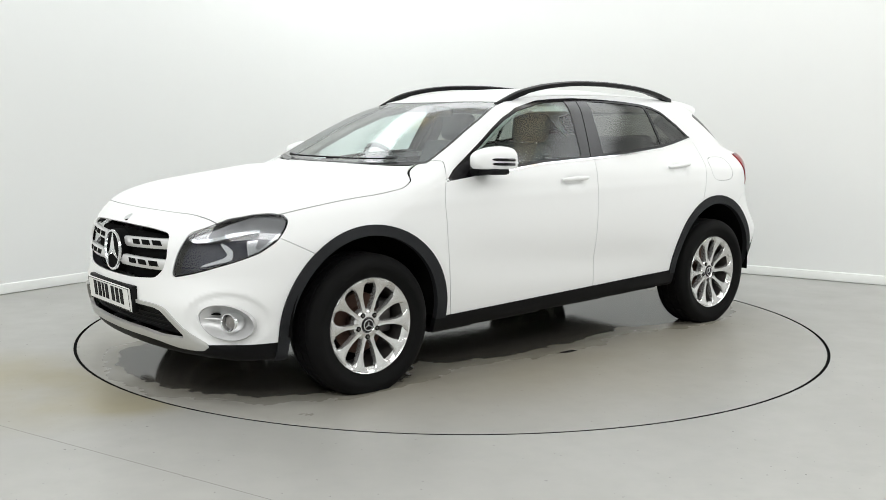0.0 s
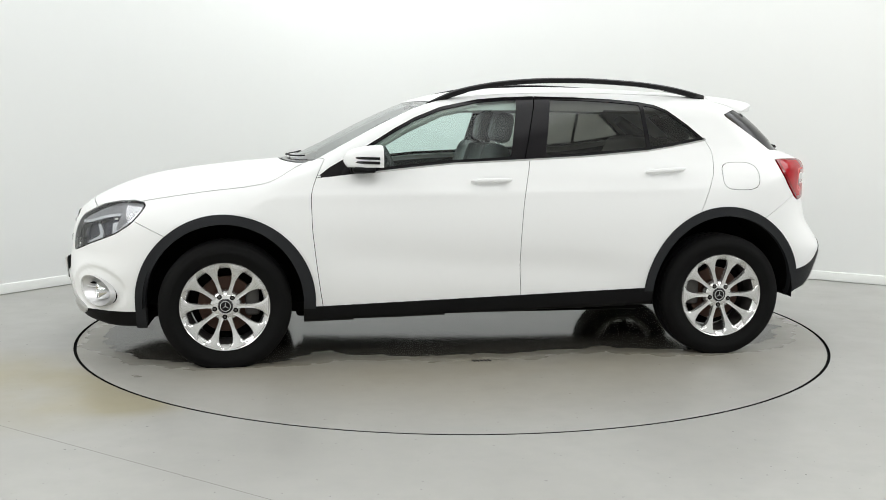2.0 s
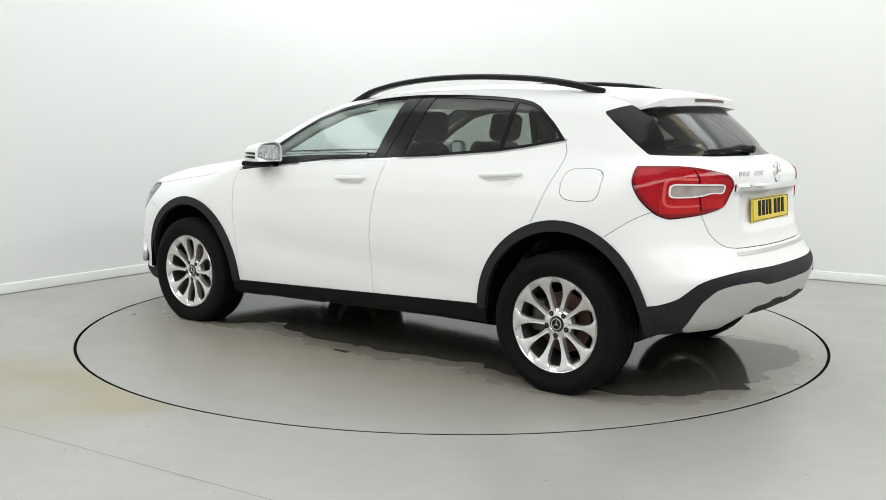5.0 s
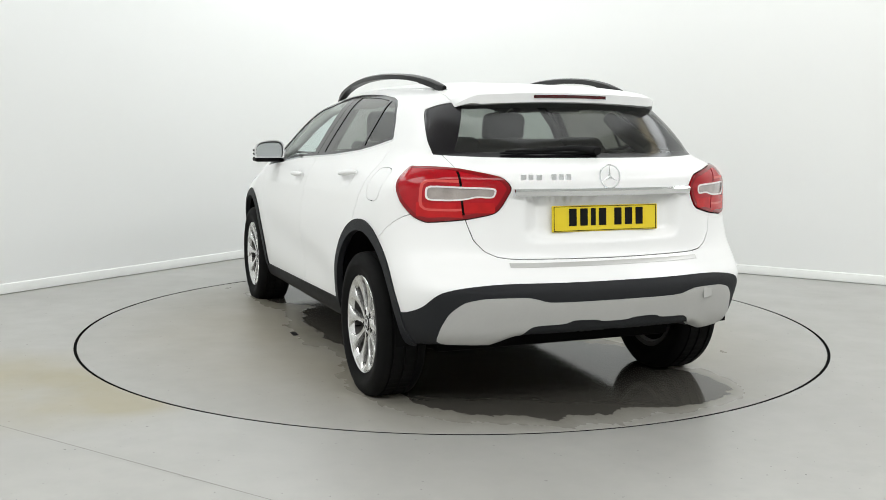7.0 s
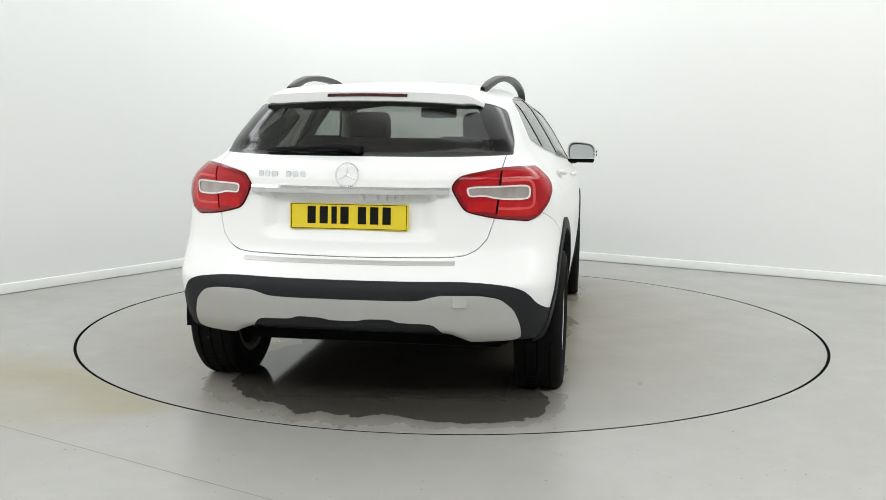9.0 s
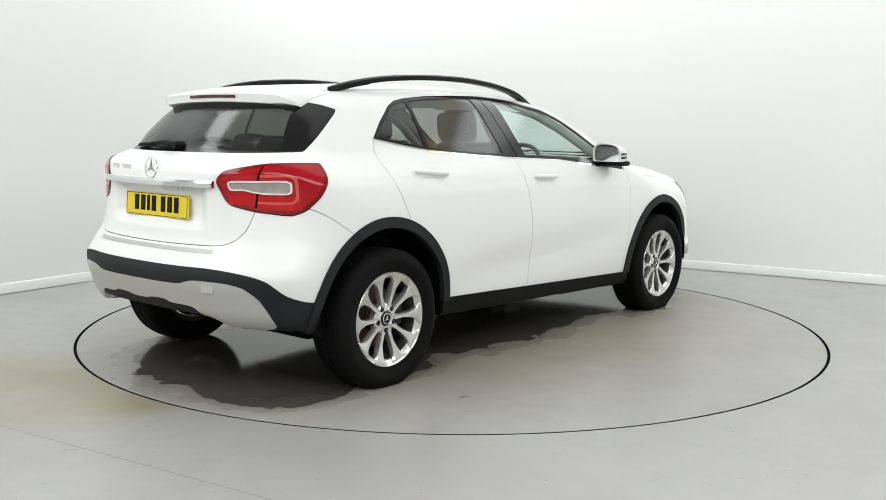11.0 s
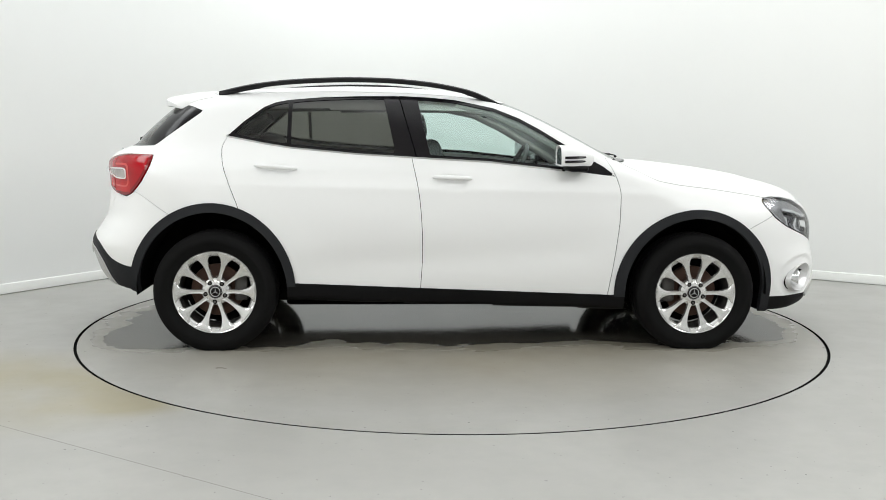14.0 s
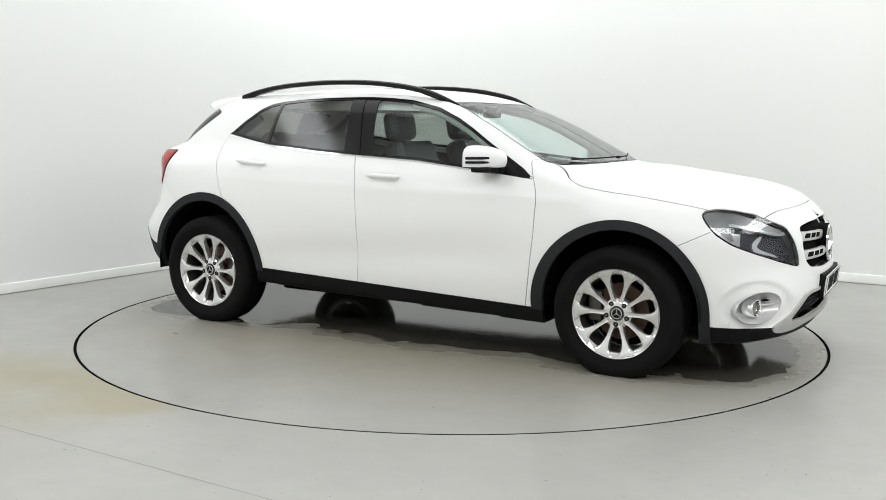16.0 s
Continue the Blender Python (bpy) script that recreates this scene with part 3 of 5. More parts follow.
GATE = [(-0.1, 0.703), (0.44, 0.708), (0.50, 0.715), (0.547, 0.737), (0.585, 0.78), (0.61, 0.86), (0.63, 1.0), (0.64, 1.15), (-0.1, 1.15)]
SKID = [(-0.1, 0.535), (0.32, 0.535), (0.36, 0.548), (0.41, 0.560), (0.57, 0.556), (0.65, 0.538), (0.70, 0.49), (0.725, 0.42), (0.73, 0.36), (0.70, 0.345), (0.46, 0.352),
        (0.41, 0.40), (0.375, 0.436), (0.23, 0.44), (0.20, 0.455), (0.09, 0.452), (0.06, 0.442), (-0.1, 0.442)]
REARGLASS = [(-1.437, 1.326), (-1.50, 1.350), (-1.60, 1.374), (-2.3, 1.374), (-2.3, 1.118), (-1.90, 1.121), (-1.70, 1.130)]


def emblem(parent, centre, normal, r, mat, label="chrome ring with three arms"):
    """A flat ring with three arms, facing along normal."""
    bm = bmesh.new()
    m = Matrix.Translation(centre) @ Vector(normal).to_track_quat("Z", "Y").to_matrix().to_4x4()
    n = 40
    prof = [(r * 0.86, 0.0), (r * 0.88, r * 0.09), (r * 0.97, r * 0.09), (r, 0.0)]
    rings = [[bm.verts.new(m @ Vector((q * math.cos(2 * math.pi * k / n), q * math.sin(2 * math.pi * k / n), h))) for q, h in prof] for k in range(n)]
    for k in range(n):
        for i in range(3):
            bm.faces.new((rings[k][i], rings[(k + 1) % n][i], rings[(k + 1) % n][i + 1], rings[k][i + 1]))
    for k in range(3):
        a = radians(90 + 120 * k)
        d, s = Vector((math.cos(a), math.sin(a), 0)), Vector((-math.sin(a), math.cos(a), 0))
        top = bm.verts.new(m @ Vector((0, 0, r * 0.2)))
        L, R, E = bm.verts.new(m @ (s * r * 0.12 - d * r * 0.07)), bm.verts.new(m @ (-s * r * 0.12 - d * r * 0.07)), bm.verts.new(m @ (d * r * 0.9 + Vector((0, 0, r * 0.06))))
        bm.faces.new((top, L, E))
        bm.faces.new((top, E, R))
    bmesh.ops.recalc_face_normals(bm, faces=bm.faces)
    return part("emblem", bm, mat, parent, label, smooth=False)


def build_body(car):
    M = shell()
    seams = []
    both = lambda m: [(m, 1), (m, -1)]

    def arch(P, cx, r, top):
        dx, dz = np.abs(P[:, 0] - cx), P[:, 2] - ZA
        return np.where(dz > 0, np.hypot(dx, dz * r / top) - r, dx - r)
    # wheel openings
    P = M[0]
    M = cut(M, np.maximum(np.minimum(arch(P, 1.35, 0.402, 0.408), arch(P, -1.3635, 0.4115, 0.434)), 0.5 - P[:, 1]))[1]
    P = M[0]
    under, M = cut(M, np.where(M[1][:, 2] < -0.9, -1.0, 1.0) * np.maximum(0.004, np.abs(P[:, 2] - 0.27)))
    mesh_part("underbody", both(under), DARK, car, -0.002, 0)
    bm = bmesh.new()
    box(bm, 0.0, 0, 0.242, 1.98, 1.16, 0.085, 0.02)
    box(bm, -1.25, 0, 0.275, 0.80, 1.24, 0.085, 0.02)
    part("floor_pan", bm, DARK, car)
    # lamps, grille and openings of the nose
    P = M[0]
    d = np.maximum(sdf(HEADLAMP)(P[:, XZ]), 0.500 + 0.28 * (P[:, 2] - 0.588) - P[:, 1])
    head, M = gap_cut(M, d, seams, 0.004)
    P = M[0]
    grille, M = cut(M, np.maximum(sdf(rounded(GRILLE, 3, 0.25))(P[:, YZ]), 1.9 - P[:, 0]))
    P = M[0]
    silver, M = cut(M, np.maximum(sdf(rounded(SILVERTRIM, 3, 0.25))(P[:, YZ]), 1.9 - P[:, 0]))
    intake, silver = cut(silver, sdf(rounded(INTAKE, 3, 0.25))(silver[0][:, YZ]))
    P = M[0]
    u, v = (P[:, 0] - 2.015) * 0.70 - (P[:, 1] - 0.722) * 0.71, P[:, 2] - 0.392
    dfog = np.where(P[:, 0] > 1.75, (np.hypot(u / 0.125, (v - 0.12 * u) / 0.078) - 1) * 0.09, 1.0)
    fog, M = cut(M, dfog)
    # arch cladding
    P = M[0]
    cf, M = cut(M, np.maximum(arch(P, 1.345, 0.460, 0.457), 0.5 - P[:, 1]))
    P = M[0]
    cr, M = cut(M, np.maximum(arch(P, -1.3625, 0.4575, 0.486), 0.5 - P[:, 1]))
    # lower cladding
    P = M[0]
    sill, M = cut(M, np.maximum(P[:, 2] - 0.343 + 0.0388 * P[:, 0], np.abs(P[:, 0]) - 1.2))
    P = M[0]
    lip, M = cut(M, np.maximum(P[:, 2] - 0.288, 1.2 - P[:, 0]))
    P = M[0]
    zc = spline([-2.2, -2.12, -2.06, -2.0, -1.93, -1.86, -1.74], [0.612, 0.614, 0.602, 0.575, 0.510, 0.478, 0.460])
    rear_clad, M = cut(M, np.maximum(P[:, 2] - zc(P[:, 0]), P[:, 0] + 1.5))
    skid, rear_clad = cut(rear_clad, np.maximum(sdf(rounded(SKID, 3, 0.3))(rear_clad[0][:, YZ]), rear_clad[0][:, 0] + 1.92))
    # side glass
    P = M[0]
    dlo, M = cut(M, np.where(P[:, 1] > 0.35, sdf(DLO)(P[:, XZ]), 1.0))
    P = M[0]
    dl = np.where(P[:, 1] > 0.35, sdf(DLO)(P[:, XZ]), 1.0)
    strip, M = cut(M, np.maximum(np.maximum(dl - 0.0085, P[:, 2] - BELT(P[:, 0]) - 0.016), P[:, 0] - 0.60))
    Q = dlo[0]
    frame_in = sdf(DLO)(Q[:, XZ]) + 0.016
    bf = -0.155 - 0.22 * (Q[:, 2] - 1.07)
    front = np.maximum(np.maximum(frame_in, bf - Q[:, 0]), Q[:, 0] - 0.665)
    g1, dlo = cut(dlo, front)
    Q = dlo[0]
    frame_in = sdf(DLO)(Q[:, XZ]) + 0.016
    g2, dlo = cut(dlo, np.maximum(np.maximum(frame_in, Q[:, 0] + 0.345 + 0.22 * (Q[:, 2] - 1.07)), -0.935 - Q[:, 0]))
    Q = dlo[0]
    g3, dlo = cut(dlo, np.maximum(sdf(DLO)(Q[:, XZ]) + 0.016, Q[:, 0] + 0.957))
    # split between the frames of both doors
    Q = dlo[0]
    front_frame, dlo = gap_cut(dlo, -0.235 - 0.29 * (Q[:, 2] - 1.08) - Q[:, 0], seams, 0.006)
    # windscreen
    P = M[0]
    edge = spline([1.0, 1.09, 1.175, 1.22, 1.30, 1.385, 1.45], [0.735, 0.714, 0.693, 0.673, 0.634, 0.560, 0.50])
    xb, xh = 1.068 - 0.33 * P[:, 1] ** 2, 0.343 - 0.40 * P[:, 1] ** 2
    dw = np.maximum(np.maximum(P[:, 0] - xb, xh - P[:, 0]), P[:, 1] - edge(P[:, 2]))
    dw = np.where(P[:, 2] > 0.98, dw, 1.0)
    screen, M = cut(M, dw)
    Q = screen[0]
    xb, xh = 1.068 - 0.33 * Q[:, 1] ** 2, 0.343 - 0.40 * Q[:, 1] ** 2
    band = np.maximum(np.maximum(Q[:, 0] - xb + 0.03, xh + 0.014 - Q[:, 0]), Q[:, 1] - edge(Q[:, 2]) + 0.020)
    screen, surround = cut(screen, band)
    P = M[0]
    cowl, M = cut(M, np.where((P[:, 2] > 0.98) & (P[:, 0] > 0.6), np.maximum(np.maximum(P[:, 0] - 1.086 + 0.33 * P[:, 1] ** 2, 0.90 - P[:, 0]), P[:, 1] - 0.66), 1.0))
    # rear screen with its black side panels
    P = M[0]
    rg, M = cut(M, np.where(P[:, 0] < -1.2, sdf(REARGLASS)(P[:, XZ]), 1.0))
    Q = rg[0]
    see, black = cut(rg, np.maximum(np.maximum(Q[:, 1] - 0.60 + 0.52 * (Q[:, 2] - 1.13), 1.142 - Q[:, 2]), Q[:, 2] - 1.36))
    # tail lamps
    P = M[0]
    d = np.maximum(sdf(rounded(TAILLAMP_REAR, 3, 0.3))(P[:, YZ]), sdf(rounded(TAILLAMP_SIDE, 3, 0.3))(P[:, XZ]))
    tail, M = gap_cut(M, np.where(P[:, 0] < -1.5, d, 1.0), seams, 0.005)
    # painted panels
    P = M[0]
    gate, M = gap_cut(M, np.where((P[:, 0] < -1.5) & (P[:, 2] < 1.2), sdf(GATE)(P[:, YZ]), 1.0), seams)
    P = M[0]
    zr = spline([-2.4, -1.88, -1.80, -1.604, -1.5], [0.90, 0.90, 0.885, 0.769, 0.70])
    rbump, M = gap_cut(M, np.maximum(P[:, 2] - zr(P[:, 0]), P[:, 0] + 1.3), seams, 0.003)
    P = M[0]
    zs = spline([0.85, 0.94, 1.012, 1.056, 1.12, 1.20, 1.446, 1.765, 2.1], [1.09, 1.05, 1.013, 0.988, 0.957, 0.939, 0.906, 0.857, 0.79])
    hf = 2.088 - 0.15 * P[:, 1] ** 2 - 0.3 * P[:, 1] ** 6
    hood, M = gap_cut(M, np.maximum(np.maximum(zs(P[:, 0]) - P[:, 2], P[:, 0] - hf), 0.84 - P[:, 0]), seams)
    P = M[0]
    line = 0.690 + 0.50 * (P[:, 0] - 1.66)
    hf = 2.088 - 0.15 * P[:, 1] ** 2 - 0.3 * P[:, 1] ** 6
    fbump, M = gap_cut(M, np.maximum(np.minimum(P[:, 2] - line, hf - P[:, 0]), 1.3 - P[:, 0]), seams, 0.003)
    P = M[0]
    fd = spline([0.30, 0.423, 0.59, 0.776, 0.919, 0.982, 1.2], [0.847, 0.865, 0.886, 0.902, 0.899, 0.878, 0.76])
    fender, M = gap_cut(M, np.maximum(fd(P[:, 2]) - P[:, 0], P[:, 2] - 1.078), seams)
    P = M[0]
    sp = spline([0.30, 0.36, 0.534, 0.70, 0.906, 1.049, 1.2], [-0.212, -0.210, -0.201, -0.205, -0.226, -0.256, -0.29])
    below = P[:, 2] - BELT(P[:, 0]) - 0.015
    fdoor, M = gap_cut(M, np.maximum(np.maximum(sp(P[:, 2]) - P[:, 0], below), P[:, 0] - 0.93), seams)
    P = M[0]
    rd = spline([0.5, 0.788, 0.933, 1.056, 1.119, 1.181, 1.3], [-1.13, -1.209, -1.266, -1.308, -1.316, -1.290, -1.19])
    below = P[:, 2] - BELT(P[:, 0]) - 0.015
    rdoor, M = gap_cut(M, np.maximum(np.maximum(rd(P[:, 2]) - P[:, 0], below), P[:, 0] + 0.15), seams)
    P = M[0]
    rail = spline([-1.6, -1.35, -0.6, 0.2, 0.5], [0.46, 0.475, 0.525, 0.535, 0.52])
    roof, M = gap_cut(M, np.where((P[:, 2] > 1.30) & (P[:, 0] < 0.45), P[:, 1] - rail(P[:, 0]), 1.0), seams, 0.006)
    P = M[0]
    fl = (np.abs((P[:, 0] + 1.452) / 0.105) ** 3.4 + np.abs((P[:, 2] - 0.990) / 0.074) ** 3.4) ** (1 / 3.4) - 1
    flap_seam = []
    flap, side_l = gap_cut(M, np.where(P[:, 1] > 0.3, fl * 0.085, 1.0), flap_seam, 0.003)

    mesh_part("bonnet", both(hood), PAINT, car)
    mesh_part("roof", both(roof), PAINT, car)
    tg = mesh_part("tailgate", both(gate), PAINT, car)
    fb = mesh_part("front_bumper", both(fbump), PAINT, car)
    rb = mesh_part("rear_bumper", both(rbump), PAINT, car)
    mesh_part("body_side", [(side_l, 1)], PAINT, car)
    mesh_part("body_side", [(M, -1)], PAINT, car)
    mesh_part("fuel_flap", [(flap, 1)], PAINT, car)
    mesh_part("panel_gap", [(s, w) for s in seams for w in (1, -1)] + [(s, 1) for s in flap_seam], DARK, car, -0.006, 0)
    mesh_part("windscreen", both(screen), SCREEN, car, -0.003, 0, "clear windscreen")
    mesh_part("windscreen_surround", both(surround), GLOSSBLACK, car, -0.003, 0)
    mesh_part("scuttle", both(cowl), BLACK, car, -0.012, 0)
    mesh_part("rear_window", both(see), PRIVACY, tg, -0.003, 0, "dark tinted rear window")
    mesh_part("rear_window_surround", both(black), GLOSSBLACK, tg, -0.003, 0)
    mesh_part("skid_plate", both(skid), SILVER, rb, 0.008, 0.014, "matt silver rear skid plate")
    mesh_part("rear_cladding", both(rear_clad), PLASTIC, rb, 0.003, 0.02)
    mesh_part("front_trim", both(silver), SILVER, fb, 0.010, 0.02, "matt silver front bumper trim")
    mesh_part("intake", both(intake), BLACK, fb, -0.035, 0)
    mesh_part("front_lip", both(lip), BLACK, fb, 0.0, 0.02)
    mesh_part("grille_back", both(grille), DARK, fb, -0.05, 0)
    for s in (1, -1):
        door = mesh_part("front_door", [(fdoor, s)], PAINT, car)
        mesh_part("door_window", [(g1, s)], CLEAR, door, -0.004, 0, "clear door window")
        back = mesh_part("rear_door", [(rdoor, s)], PAINT, car)
        mesh_part("door_window", [(g2, s)], PRIVACY, back, -0.004, 0, "dark tinted door window")
        mesh_part("quarter_window", [(g3, s)], PRIVACY, back, -0.004, 0, "dark tinted quarter window")
        mesh_part("window_frame", [(front_frame, s)], GLOSSBLACK, door, -0.001, 0.006)
        mesh_part("window_frame", [(dlo, s)], GLOSSBLACK, back, -0.001, 0.006)
        mesh_part("waist_trim", [(strip, s)], CHROME, car, 0.002, 0.006, "thin bright waist trim")
        mesh_part("front_wing", [(fender, s)], PAINT, car)
        for ring, z0 in ((cf, 0.30), (cr, 0.36)):
            foot, upper = cut(ring, np.maximum(ring[0][:, 2] - z0, np.abs(ring[0][:, 0]) - 1.35))
            arch_ob = mesh_part("wheel_arch_trim", [(upper, s)], PLASTIC, car, 0.009, 0.03, "grey plastic wheel arch trim")
            mesh_part("arch_foot", [(foot, s)], BLACK, arch_ob, 0.006, 0.03)
        # sill faces downward: its shade is put into the blacker colour
        mesh_part("sill_trim", [(sill, s)], BLACK, car, 0.006, 0.03, "plastic sill trim, coloured black for the shade on its downward face")
        headlamp(car, refine(head), s)
        taillamp(car, refine(refine(tail)), s)
        fog_lamp(fb, fog, s)
        handles(door, back, s)
    nose_details(fb)
    tail_details(tg, rb)
    linings(car)


def headlamp(car, piece, s):
    lamp = mesh_part("headlight", [(piece, s)], LENS, car, 0.001, 0.004, "clear headlight lens over silver reflectors")
    lamp.visible_shadow = False
    V, N, T = piece
    uv = np.stack([-0.69 * V[:, 0] + 0.72 * V[:, 1], V[:, 2]], 1)
    band = [(-1.045, 0.742), (-0.943, 0.780), (-0.846, 0.820), (-0.730, 0.857), (-0.667, 0.858), (-0.620, 0.830), (-0.628, 0.806), (-0.685, 0.750), (-0.737, 0.698),
            (-0.727, 0.756), (-0.716, 0.799), (-0.840, 0.780), (-0.940, 0.752)]
    refl = [(-0.912, 0.745), (-0.881, 0.736), (-0.843, 0.708), (-0.847, 0.664), (-0.892, 0.653), (-1.021, 0.621), (-0.976, 0.645), (-0.893, 0.670), (-0.868, 0.690), (-0.895, 0.721)]
    cube = [(-0.786, 0.754), (-0.727, 0.761), (-0.738, 0.703), (-0.777, 0.683)]
    chrome, rest = cut(piece, sdf(rounded(band, 2, 0.3))(uv) - 0.010)
    uv = np.stack([-0.69 * rest[0][:, 0] + 0.72 * rest[0][:, 1], rest[0][:, 2]], 1)
    bowl, rest = cut(rest, np.minimum(sdf(rounded(refl, 2, 0.3))(uv), sdf(cube)(uv)))
    uv = np.stack([-0.69 * chrome[0][:, 0] + 0.72 * chrome[0][:, 1], chrome[0][:, 2] - 0.015], 1)
    hood, guide = cut(chrome, sdf(rounded(band, 2, 0.3))(uv) - 0.010)
    mesh_part("lamp_hood", [(hood, s)], LAMPGREY, lamp, -0.012, 0.02, "smoky grey upper lamp trim")
    mesh_part("light_strip", [(guide, s)], REFLECTOR, lamp, -0.008, 0.02, "silver light guide")
    uv = -0.69 * bowl[0][:, 0] + 0.72 * bowl[0][:, 1]
    for piece_b in cut(bowl, uv + 0.815):
        mesh_part("reflector", [(piece_b, s)], REFLECTOR, lamp, -0.030, 0.02, "silver reflector")
    mesh_part("lamp_housing", [(rest, s)], LAMPBLACK, lamp, -0.050, 0)
    mesh_part("housing_rim", [(edge_of(piece, 0.0045), s)], GLOSSBLACK, lamp, -0.001, 0.02)


def edge_of(M, w):
    """The strip of a piece along its own border."""
    V, N, T = M
    e = np.sort(np.concatenate([T[:, [0, 1]], T[:, [1, 2]], T[:, [2, 0]]]), 1)
    u, cnt = np.unique(e, axis=0, return_counts=True)
    B = V[np.unique(u[cnt == 1])]
    d = np.full(len(V), 9.0)
    for b in B:
        d = np.minimum(d, ((V - b) ** 2).sum(1))
    return cut(M, np.sqrt(d) - w)[0]


WINDOW = [(0.493, 1.002), (0.62, 1.004), (0.75, 1.008), (0.75, 0.943), (0.655, 0.943), (0.605, 0.950), (0.57, 0.960), (0.503, 0.957)]


def taillamp(car, piece, s):
    V = piece[0]
    # clear window across both halves of the lamp
    win = sdf(rounded(WINDOW, 3, 0.3))(V[:, YZ])
    win = np.maximum(win, V[:, 0] + 1.80)
    clear, red = cut(piece, win)
    frame, clear = cut(clear, -(sdf(rounded(WINDOW, 3, 0.3))(clear[0][:, YZ]) + 0.007))
    split = red[0][:, 1] - 0.622 - 0.10 * (red[0][:, 2] - 0.96)
    inner, red_rest = cut(red, split + 0.003)
    gap, outer = cut(red_rest, red_rest[0][:, 1] - 0.628 - 0.10 * (red_rest[0][:, 2] - 0.96))
    lamp = mesh_part("tail_light", [(outer, s)], REDLENS, car, 0.006, 0.016, "red tail light with a clear band")
    mesh_part("lens_edge", [(edge_of(piece, 0.016), s)], DEEPRED, lamp, 0.0066, 0.016)
    mesh_part("inner_lens", [(inner, s)], REDLENS, lamp, 0.006, 0.016)
    for half in cut(gap, gap[0][:, 2] - 0.97):
        mesh_part("lens_gap", [(half, s)], DARK, lamp, 0.001, 0)
    for half in cut(clear, clear[0][:, 1] - 0.625 - 0.10 * (clear[0][:, 2] - 0.96)):
        mesh_part("clear_lens", [(half, s)], WHITELENS, lamp, 0.003, 0, "clear lamp lens")
    mesh_part("lens_border", [(frame, s)], WHITEFRAME, lamp, 0.0085, 0.004)
    # paler light loop round the clear window
    q = outer[0]
    ring = [(0.50, 1.022), (0.62, 1.024), (0.762, 1.028), (0.768, 0.905), (0.66, 0.905), (0.60, 0.91), (0.57, 0.92), (0.52, 0.93)]
    loop = sdf(rounded(ring, 3, 0.3))(q[:, YZ])
    band = cut(outer, np.where(q[:, 0] < -1.62, loop - 0.005, 1.0))[0]
    loop = cut(band, sdf(rounded(ring, 3, 0.3))(band[0][:, YZ]) + 0.005)[1]
    mesh_part("light_loop", [(loop, s)], LOOPRED, lamp, 0.0072, 0)
    lower = cut(outer, np.maximum(outer[0][:, 2] - 0.935, 0.875 - outer[0][:, 2]))[0]
    lower = cut(lower, np.maximum(lower[0][:, 1] - 0.78, lower[0][:, 0] + 1.80))[0]
    mesh_part("reflex_lens", [(lower, s)], REDREFLEX, lamp, 0.0068, 0)
    lower = cut(inner, np.maximum(np.maximum(inner[0][:, 2] - 0.938, 0.895 - inner[0][:, 2]), 0.50 - inner[0][:, 1]))[0]
    mesh_part("reflex_lens", [(lower, s)], REDREFLEX, lamp, 0.0068, 0)


def fog_lamp(fb, piece, s):
    c = Vector((2.012, 0.722, 0.392))
    n = Vector((0.71, 0.70, 0.0)).normalized()
    a, up = Vector((0.70, -0.71, 0.0)).normalized(), Vector((0, 0, 1))

    def at(u, v, d):
        p = c + a * u + up * (v + 0.12 * u) + n * d
        return Vector((p.x, p.y * s, p.z))
    bm = bmesh.new()
    seg = 56
    rings = []
    # a bowl that dips towards the lamp, with a raised rim
    for f, d in ((1.04, -0.012), (1.03, 0.010), (0.97, 0.016), (0.92, 0.008), (0.75, -0.018), (0.55, -0.034), (0.35, -0.042)):
        ring = []
        for k in range(seg):
            t = 2 * math.pi * k / seg
            sh = -0.028 * (1 - f) / 0.65
            bow = -0.9 * (0.125 * f * math.cos(t)) ** 2
            ring.append(bm.verts.new(at(0.125 * f * math.cos(t) + sh, 0.078 * f * math.sin(t), d + bow)))
        rings.append(ring)
    for A, B in zip(rings, rings[1:]):
        for k in range(seg):
            bm.faces.new((A[k], A[(k + 1) % seg], B[(k + 1) % seg], B[k]))
    bm.faces.new(rings[-1])
    bmesh.ops.recalc_face_normals(bm, faces=bm.faces)
    bez = part("fog_lamp_bezel", bm, SILVERBEZEL, fb, "silver fog lamp bezel")
    o = at(-0.028, 0.0, -0.05)
    axis = Vector((0.93, 0.36 * s, 0))

    def turned(name, prof, mat):
        bm = bmesh.new()
        m = Matrix.Translation(o) @ axis.to_track_quat("Z", "Y").to_matrix().to_4x4()
        revolve(bm, prof, 36, "z")
        bmesh.ops.transform(bm, matrix=m, verts=bm.verts)
        bmesh.ops.recalc_face_normals(bm, faces=bm.faces)
        part(name, bm, mat, bez)
    turned("lamp_ring", [(0.046, 0.0), (0.046, 0.05), (0.043, 0.056), (0.038, 0.056), (0.035, 0.05), (0.035, 0.02)], CHROME)
    turned("lamp_bulb_lens", [(0.035, 0.03), (0.03, 0.040), (0.018, 0.046), (0.001, 0.048)], LAMPGLASS)
    bm = bmesh.new()
    p, q = at(0.02, 0.004, -0.030), at(0.10, 0.0, -0.012)
    tube(bm, [p, p.lerp(q, 0.5), q], [0.006, 0.006, 0.003], 8)
    part("bezel_rib", bm, SILVERBEZEL, bez)
    bm = bmesh.new()
    tube(bm, [at(0.035, 0.025, -0.026), at(0.055, 0.026, -0.018), at(0.075, 0.022, -0.016)], [0.006, 0.011, 0.003], 8, 0.6)
    part("bezel_slot", bm, DARK, bez)


